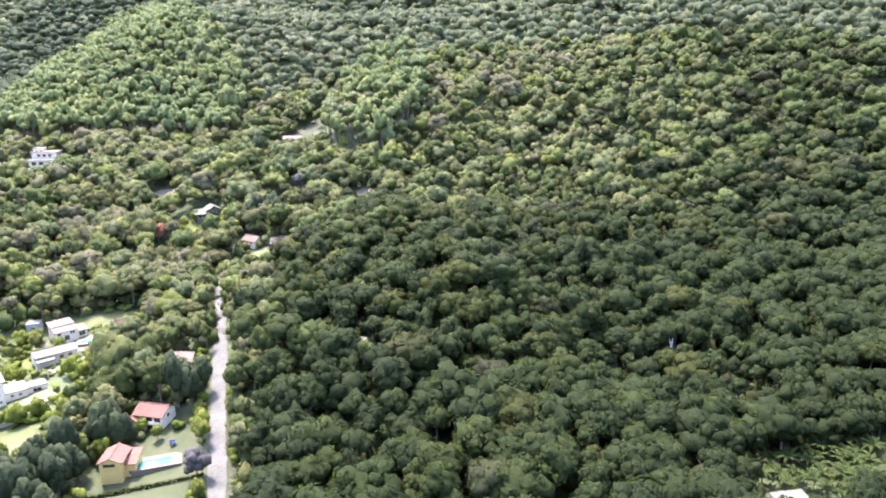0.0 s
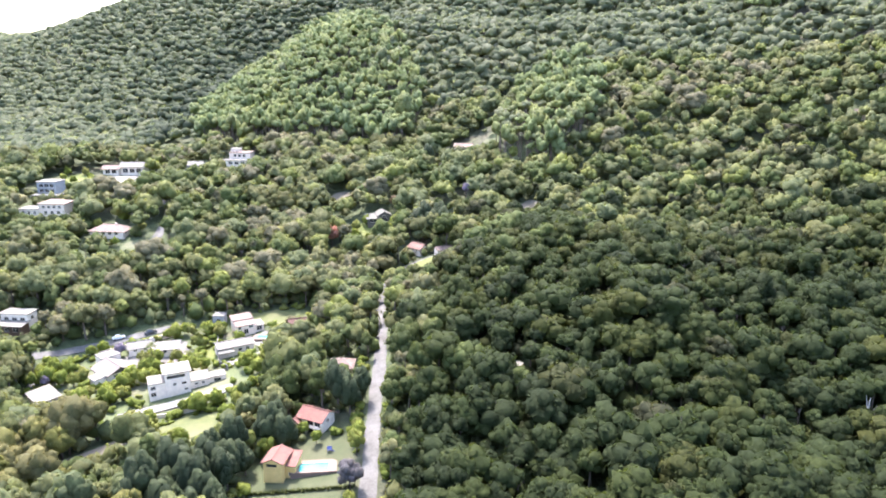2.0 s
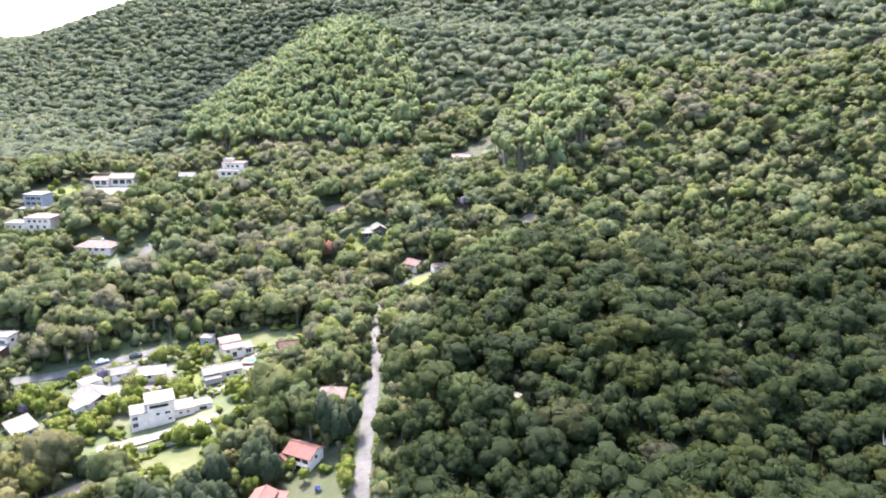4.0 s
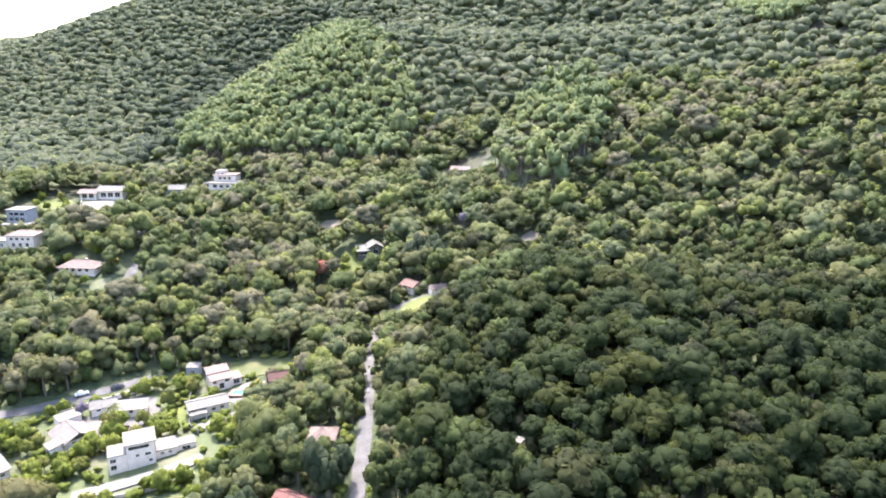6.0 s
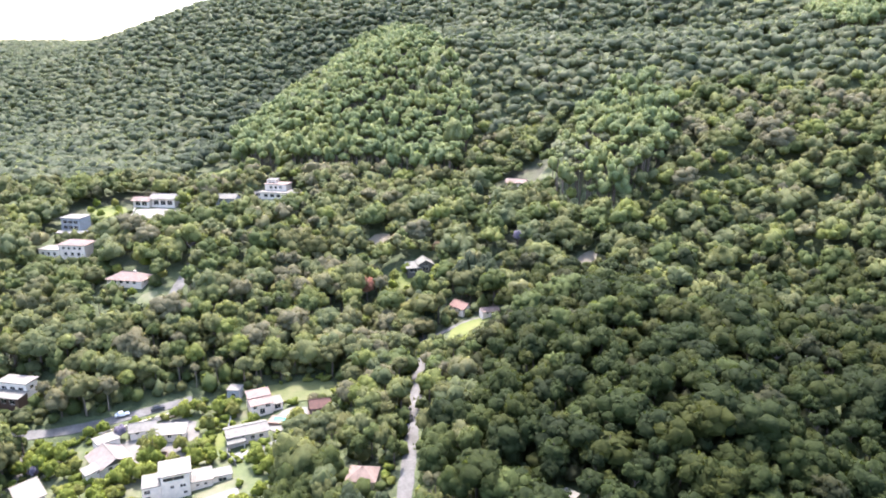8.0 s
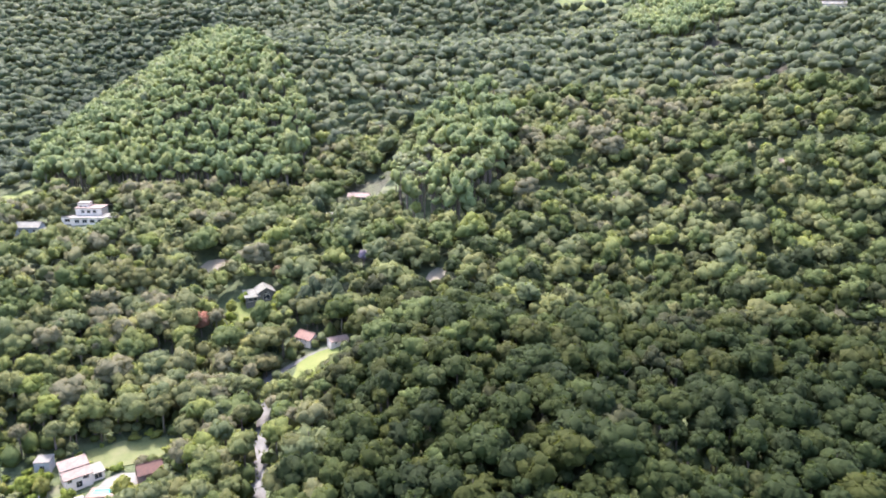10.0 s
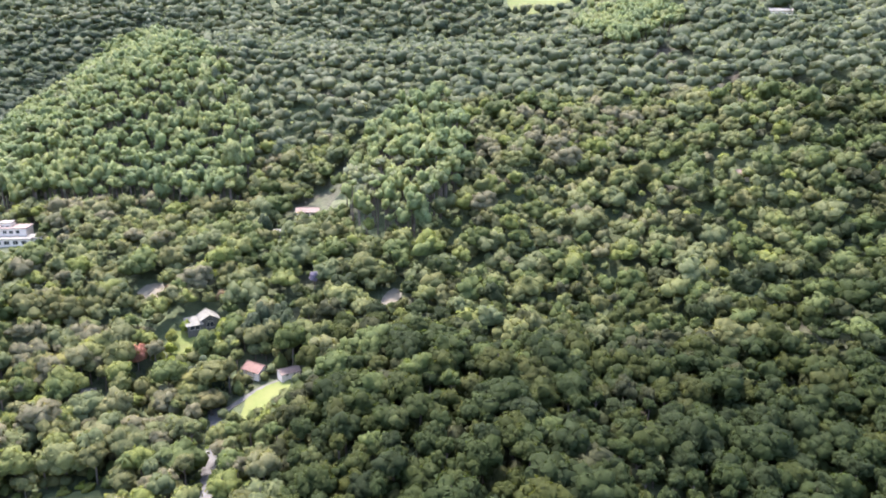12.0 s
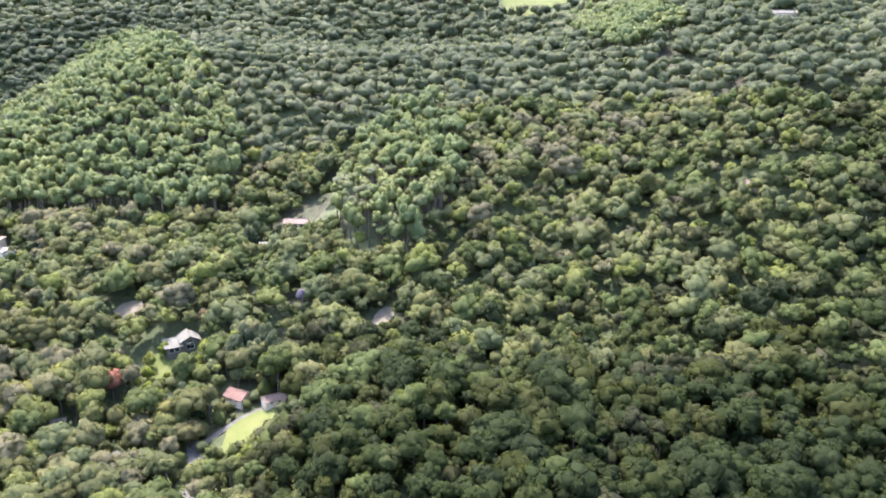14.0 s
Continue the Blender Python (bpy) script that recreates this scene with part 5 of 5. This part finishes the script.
OLIVE_CROWNS = [tri_mesh("crown", c[0], c[1], LEAF_OLIVE, c[2]) for c in (crown(130 + q, 14 + q, 600, level=2, leaf=0.068) for q in range(4))]
TREE_TRUNKS = [tri_mesh("trunk", *trunk_data(7, 5, s), BARK) for s in range(3)]
TREE_LABELS = ["round-crowned broad-leaved tree with dense green leaves", "spreading dark green tree with lumpy crown", "yellow-green leafy tree in the valley woods", "tall broad-leaved tree with grey-green crown"]


def tree(x, y, radius, height, crown_mesh, label, group="valley trees", stretch=1.42, name="tree", trunk=None, low=0.98):
    root = new(name)
    root.matrix_basis = pose(x, y, float(land(x, y)), 0, 0, (x * 37 + y * 91) % 360)
    c = part("crown", crown_mesh, root)
    c.matrix_basis = Matrix.LocRotScale((0, 0, height - radius * low), None, (radius, radius, radius * stretch))
    t = part("trunk", trunk or TREE_TRUNKS[int(x * 7 + y) % 3], root)
    t.scale = (height * 0.9, height * 0.9, height)
    return tagged(root, label, "tree", group)


def special(seed, mat, tufts=360, form="dome", masses=16, leaf=0.08):
    v, f, n = crown(seed, masses, tufts, level=2, form=form, leaf=leaf)
    return tri_mesh("crown", v, f, mat, n)


MAUVE_C, RUST_C, EUC_C1 = special(144, LEAF_MAUVE, 320), special(145, LEAF_RUST), special(146, LEAF_EUC, 420, "tall", 18, 0.085)
RED_C, YELLOW_C, PURPLE_C, CONE_C = special(140, LEAF_RED), special(141, LEAF_YELLOW), special(142, LEAF_PURPLE, 320), special(143, LEAF_DARK, 320, "tall", 12, 0.085)


for k, (x, y, r, h, c) in enumerate(SINGLES):
    olive = (x + 140) ** 2 + (y - 134) ** 2 < 18 ** 2 or (x + 172) ** 2 + (y - 214) ** 2 < 13 ** 2 or k % 11 == 4
    dark = (x + 87) ** 2 + (y - 130) ** 2 < 15 ** 2 or (x + 64) ** 2 + (y - 168) ** 2 < 7 ** 2 or (x + 79) ** 2 + (y - 151) ** 2 < 6 ** 2
    if dark:
        tree(float(x), float(y), min(4.2, float(r)), float(h) + 2.0, CONE_C, "dark green dense-leaved tree beside a house", "dark garden trees", 1.25, low=1.3)
    elif x > -104 and y > 162 and k % 4:
        tree(float(x), float(y), float(r), float(h) + 1.0, DEEP_CROWNS[k % 4], "deep green leafy tree in the woods by the road")
    elif olive:
        tree(float(x), float(y), float(r), float(h), OLIVE_CROWNS[k % 4], "broad olive-brown leafy tree in the valley woods")
    else:
        tree(float(x), float(y), float(r), float(h), TREE_CROWNS[k % 8], TREE_LABELS[k % 4])


gx, gy = hexes(-176, -98, 148, 226, 5.4, 61)
k = inside(gx, gy, OPEN[1]) & free(gx, gy, 1.9) & ~near_path(gx, gy, WHITE_LANE, 6.5) & ~inside(gx, gy, [(-118, 151), (-114, 163), (-105, 165), (-99, 158), (-103, 150), (-110, 147)]) & ~inside(gx, gy, [(-136, 196), (-132, 208), (-124, 206), (-124, 198), (-130, 190)]) & (rng.rand(len(gx)) < 0.9)
for i, (x, y) in enumerate(zip(gx[k], gy[k])):
    r = 1.7 + (i * 7 % 10) / 10 * 1.6
    tree(float(x), float(y), r, 1.6 + r * 1.3, GARDEN_CROWNS[i % 5], "small leafy garden tree between the houses", "garden trees", name="garden_tree")


tree(-123.5, 292.8, 4.3, 10.0, RED_C, "tree in full coral-red blossom among green trees", "flowering trees")
tree(-0.5, 297.5, 2.6, 10.5, YELLOW_C, "small tree covered in yellow blossom", "flowering trees")
tree(-70.0, 331.4, 2.5, 10.5, PURPLE_C, "small tree with violet blossom in the woods", "flowering trees")
tree(-54.6, 137.8, 3.4, 7.2, MAUVE_C, "tree with dull violet blossom beside the road", "flowering trees")
tree(-156.5, 190.0, 2.0, 4.5, PURPLE_C, "violet flowering shrub beside the white house", "flowering trees")
tree(-167.0, 169.0, 1.8, 4.0, PURPLE_C, "violet flowering shrub by the garden path", "flowering trees")
for x, y, r, h in ((-65.0, 164.5, 3.4, 11.0), (-63.6, 169.5, 3.0, 10.5), (-76.5, 149.5, 3.6, 10.0), (-80.5, 153.5, 3.2, 10.5), (-83.0, 131.5, 3.6, 11.5), (-88.0, 128.5, 3.9, 12.0), (-83.5, 124.5, 3.6, 11.0), (-94.5, 131.0, 3.6, 11.0), (-81.5, 138.5, 2.8, 8.5), (-84.5, 136.0, 3.4, 10.5), (-90.0, 136.5, 3.6, 11.0), (-79.0, 121.5, 3.4, 10.5), (-98.0, 124.0, 3.8, 11.5), (-91.0, 122.5, 3.6, 11.0),
                   (-80.0, 303.0, 4.4, 13.0), (-74.5, 305.5, 4.2, 13.0), (-87.5, 305.5, 4.6, 13.5), (-84.0, 310.0, 4.6, 14.0), (-78.0, 310.0, 4.2, 13.5), (-95.0, 283.5, 4.3, 10.0), (-100.5, 283.5, 4.5, 10.5), (-98.0, 288.5, 4.4, 10.5)):
    tree(x, y, r, h, CONE_C, "dark green dense-leaved tree beside a house", "dark garden trees", 1.25, low=1.5)


for x, y, r, h in ((-100.6, 280.9, 6.2, 12.0), (-94.3, 285.6, 6.0, 11.5), (-91.5, 272.0, 5.2, 10.0), (-101.5, 273.5, 5.4, 10.0), (-144.0, 279.7, 8.0, 13.5), (-151.5, 275.0, 7.0, 12.0)):
    tree(x, y, r, h, OLIVE_CROWNS[int(-x) % 4], "broad spreading tree with grey-olive leaves in the valley", "valley trees", 0.95)
tree(-103.0, 302.0, 5.0, 9.0, TREE_CROWNS[2], "round dark green tree below the grey house")
for x, y, r, h in ((-126.5, 330.5, 2.6, 6.5), (-104.6, 326.0, 3.0, 8.0)):
    tree(x, y, r, h, RUST_C, "small tree with rust-brown young leaves", "flowering trees")
tree(-131.0, 433.0, 6.2, 25.0, EUC_C1, "tall lone eucalyptus with dense rounded crown", "tall trees", 1.3, low=1.2)
tree(-99.5, 372.0, 3.6, 14.0, CONE_C, "tall dark green tree beside the gully", "tall trees", 1.3, low=1.4)
for x, y, r, h in ((-44.0, 172.5, 6.8, 10.5), (-53.0, 175.5, 5.2, 9.5), (-31.0, 174.5, 6.4, 10.5)):
    tree(x, y, r, h, OLIVE_CROWNS[int(-x) % 4] if x > -40 else TREE_CROWNS[5], "wide flat-crowned tree at the edge of the clearing", "woodland trees", 0.8)


hx = np.linspace(-77, -54, 26)
hy = 131.5 + (hx + 77) * 0.30
hz = land(hx, hy)
p, t, n, c = spread(SHRUB_T, hx, hy, hz + 0.45, np.full(len(hx), 0.75), np.full(len(hx), 0.8), np.full(len(hx), 0.15), 19)
tagged(new("hedge", tri_mesh("hedge", p, t, LEAF, n, c)), "low clipped dark green hedge across the lawn", "hedge", kind="stuff")
for i, (x, y, r, h) in enumerate(((-57.2, 149.0, 2.6, 6.5), (-58.5, 153.5, 2.2, 5.5), (-60.0, 157.0, 1.8, 4.5), (-69.0, 152.0, 1.6, 3.8), (-74.0, 155.0, 1.8, 4.0), (-52.0, 131.0, 1.8, 4.5), (-79.0, 145.0, 2.2, 6.0))):
    tree(x, y, r, h, GARDEN_CROWNS[i % 5], "leafy garden tree on the lawn by the pool", "garden trees", name="garden_tree")

for i, (x, y, r) in enumerate(((-117.5, 307.0, 2.6), (-116.0, 301.5, 2.4), (-113.0, 295.5, 2.2), (-103.5, 299.0, 2.6), (-100.5, 306.5, 2.8), (-114.5, 313.0, 2.4), (-100.0, 313.0, 3.0), (-118.5, 297.0, 2.6), (-109.5, 301.5, 1.5), (-106.5, 306.0, 1.3), (-108.5, 293.0, 2.2))):
    tree(x, y, r, 1.5 + r * 1.4, GARDEN_CROWNS[i % 5], "bright yellow-green bushy tree below the grey house", "garden trees", name="garden_tree")

for i, (x, y, r) in enumerate(((-288.0, 322.0, 2.4), (-283.0, 313.0, 2.0), (-276.0, 312.0, 2.2), (-274.0, 322.0, 1.8), (-270.0, 318.0, 2.0), (-281.0, 327.0, 2.2), (-246.0, 336.0, 2.0), (-241.0, 331.0, 2.2), (-266.0, 313.0, 2.4), (-203.0, 250.0, 2.0), (-206.0, 268.0, 2.6), (-214.0, 270.0, 2.8), (-200.0, 264.0, 2.4), (-221.0, 262.0, 2.4), (-235.0, 345.0, 2.0), (-219.0, 356.0, 2.2), (-192.0, 362.0, 2.4))):
    tree(x, y, r, 1.2 + r * 1.4, GARDEN_CROWNS[i % 5], "small leafy tree in a hillside villa garden", "garden trees", name="garden_tree")


DEAD = plain("bleached_dead_wood", (0.42, 0.39, 0.34), 0.9, 0.3, 2.0)
_v, _f = trunk_data(6, 6, 31)
DEAD_TRUNK = tri_mesh("trunk", _v, _f, DEAD)
for x, y, h in ((66.0, 190.0, 13.0), (28.0, 205.0, 13.0)):
    r = new("dead_tree")
    r.matrix_basis = pose(x, y, float(land(x, y)), 0, 0, x * 7)
    part("trunk", DEAD_TRUNK, r).scale = (h, h, h)
    tagged(r, "bare bleached dead tree standing in the forest", "tree", "dead trees")

# palms and broad-leaved plants
def frond_mesh(name, count, droop, wide, mat, seed, lift=0.5):
    rg = np.random.RandomState(seed)
    v, f = [], []
    for k in range(count):
        a = 2 * math.pi * k / count + rg.uniform(-0.2, 0.2)
        up = lift + rg.uniform(-0.3, 0.4)
        n, steps = len(v), 6
        for s in range(steps + 1):
            t = s / steps
            r, z = t * (1 - 0.15 * up), up * t - droop * t * t
            w = wide * math.sin(math.pi * min(0.97, 0.12 + 0.86 * t))
            c = np.array([r * math.cos(a), r * math.sin(a), z])
            side = np.array([-math.sin(a), math.cos(a), 0]) * w
            v += [c - side - (0, 0, w * 0.35), c, c + side - (0, 0, w * 0.35)]
        for s in range(steps):
            for j in range(2):
                i = n + s * 3 + j
                f += [(i, i + 1, i + 4), (i, i + 4, i + 3)]
    return tri_mesh(name, np.array(v), np.array(f), mat, smooth=False)


PALM_C = frond_mesh("crown", 16, 0.9, 0.09, LEAF, 1)
BANANA_C = frond_mesh("crown", 11, 0.7, 0.12, LEAF_BRIGHT, 2, 0.9)
_v, _f = trunk_data(7, 0, 9, True)
PALM_TRUNK = tri_mesh("trunk", _v, _f, BARK)
for x, y, r, h in ((-141.0, 186.0, 3.0, 8.5), (-102.5, 237.0, 3.4, 11.0), (-117.0, 248.5, 3.2, 10.5), (-134.0, 202.5, 2.4, 6.0), (-129.0, 188.0, 2.2, 6.5)):
    tree(x, y, r, h, PALM_C, "feather palm with slender grey trunk", "palms", 1.0, "palm", PALM_TRUNK, 0.0)
bx, by = hexes(66, 106, 116, 142, 4.0, 31)
k = inside(bx, by, [(66, 128), (64, 137), (90, 146), (108, 132), (100, 118), (84, 116), (76, 124)]) & free(bx, by, 1.0)
for x, y in zip(bx[k], by[k]):
    s = 2.4 + ((x * 13 + y * 7) % 10) / 10 * 1.4
    tree(float(x), float(y), s, s * 1.2, BANANA_C, "clump of broad pale-green banana-like leaves", "broad-leaved plants", 1.0, "banana_plant", PALM_TRUNK, 0.35)

# shrubs in gardens, on verges and in clearings
sx, sy = hexes(-180, -44, 108, 250, 3.2, 41)
k = np.zeros(len(sx), bool)
for poly in OPEN[:3]:
    k |= inside(sx, sy, poly)
k |= near_path(sx, sy, MAIN_ROAD, 6.5)
for cx, cy, hw, hd, a, front in FOOTPRINTS:
    u, v = (sx - cx) * math.cos(a) + (sy - cy) * math.sin(a), -(sx - cx) * math.sin(a) + (sy - cy) * math.cos(a)
    k &= ~((np.abs(u) < hw + 0.6) & (np.abs(v) < hd + 0.6))
for path, w in ((MAIN_ROAD, 3.4), (VILLAGE_ROAD, 3.6), (WHITE_LANE, 2.5)):
    k &= ~near_path(sx, sy, path, w)
LAWNS = [[(-133, 229), (-124, 235), (-112, 240), (-107, 234), (-111, 228), (-122, 223)], [(-117, 153), (-113, 161), (-105, 164), (-101, 158), (-104, 151)],
         [(-78, 126), (-74, 152), (-62, 157), (-57, 148), (-53, 134), (-56, 122)], [(-156, 184), (-150, 203), (-140, 205), (-133, 190), (-140, 181)],
         [(-130, 160), (-121, 167), (-107, 175), (-104, 172), (-116, 161), (-126, 155)], [(-121, 208), (-118, 220), (-112, 222), (-108, 212), (-113, 207)]]
for poly in LAWNS:
    k &= ~inside(sx, sy, poly)
k &= rng.rand(len(sx)) < 0.85
sx, sy = sx[k], sy[k]
sr = rng.uniform(0.9, 2.6, len(sx))
p, t, n, c = spread(SHRUB_T, sx, sy, land(sx, sy) + sr * 0.4, sr, sr * 1.0, 0.25 + 0.7 * rng.rand(len(sx)), 9)
tagged(new("shrubs", tri_mesh("shrubs", p, t, LEAF_GARDEN, n, c)), "low leafy garden shrubs and hedges between houses", "shrubs", kind="stuff")
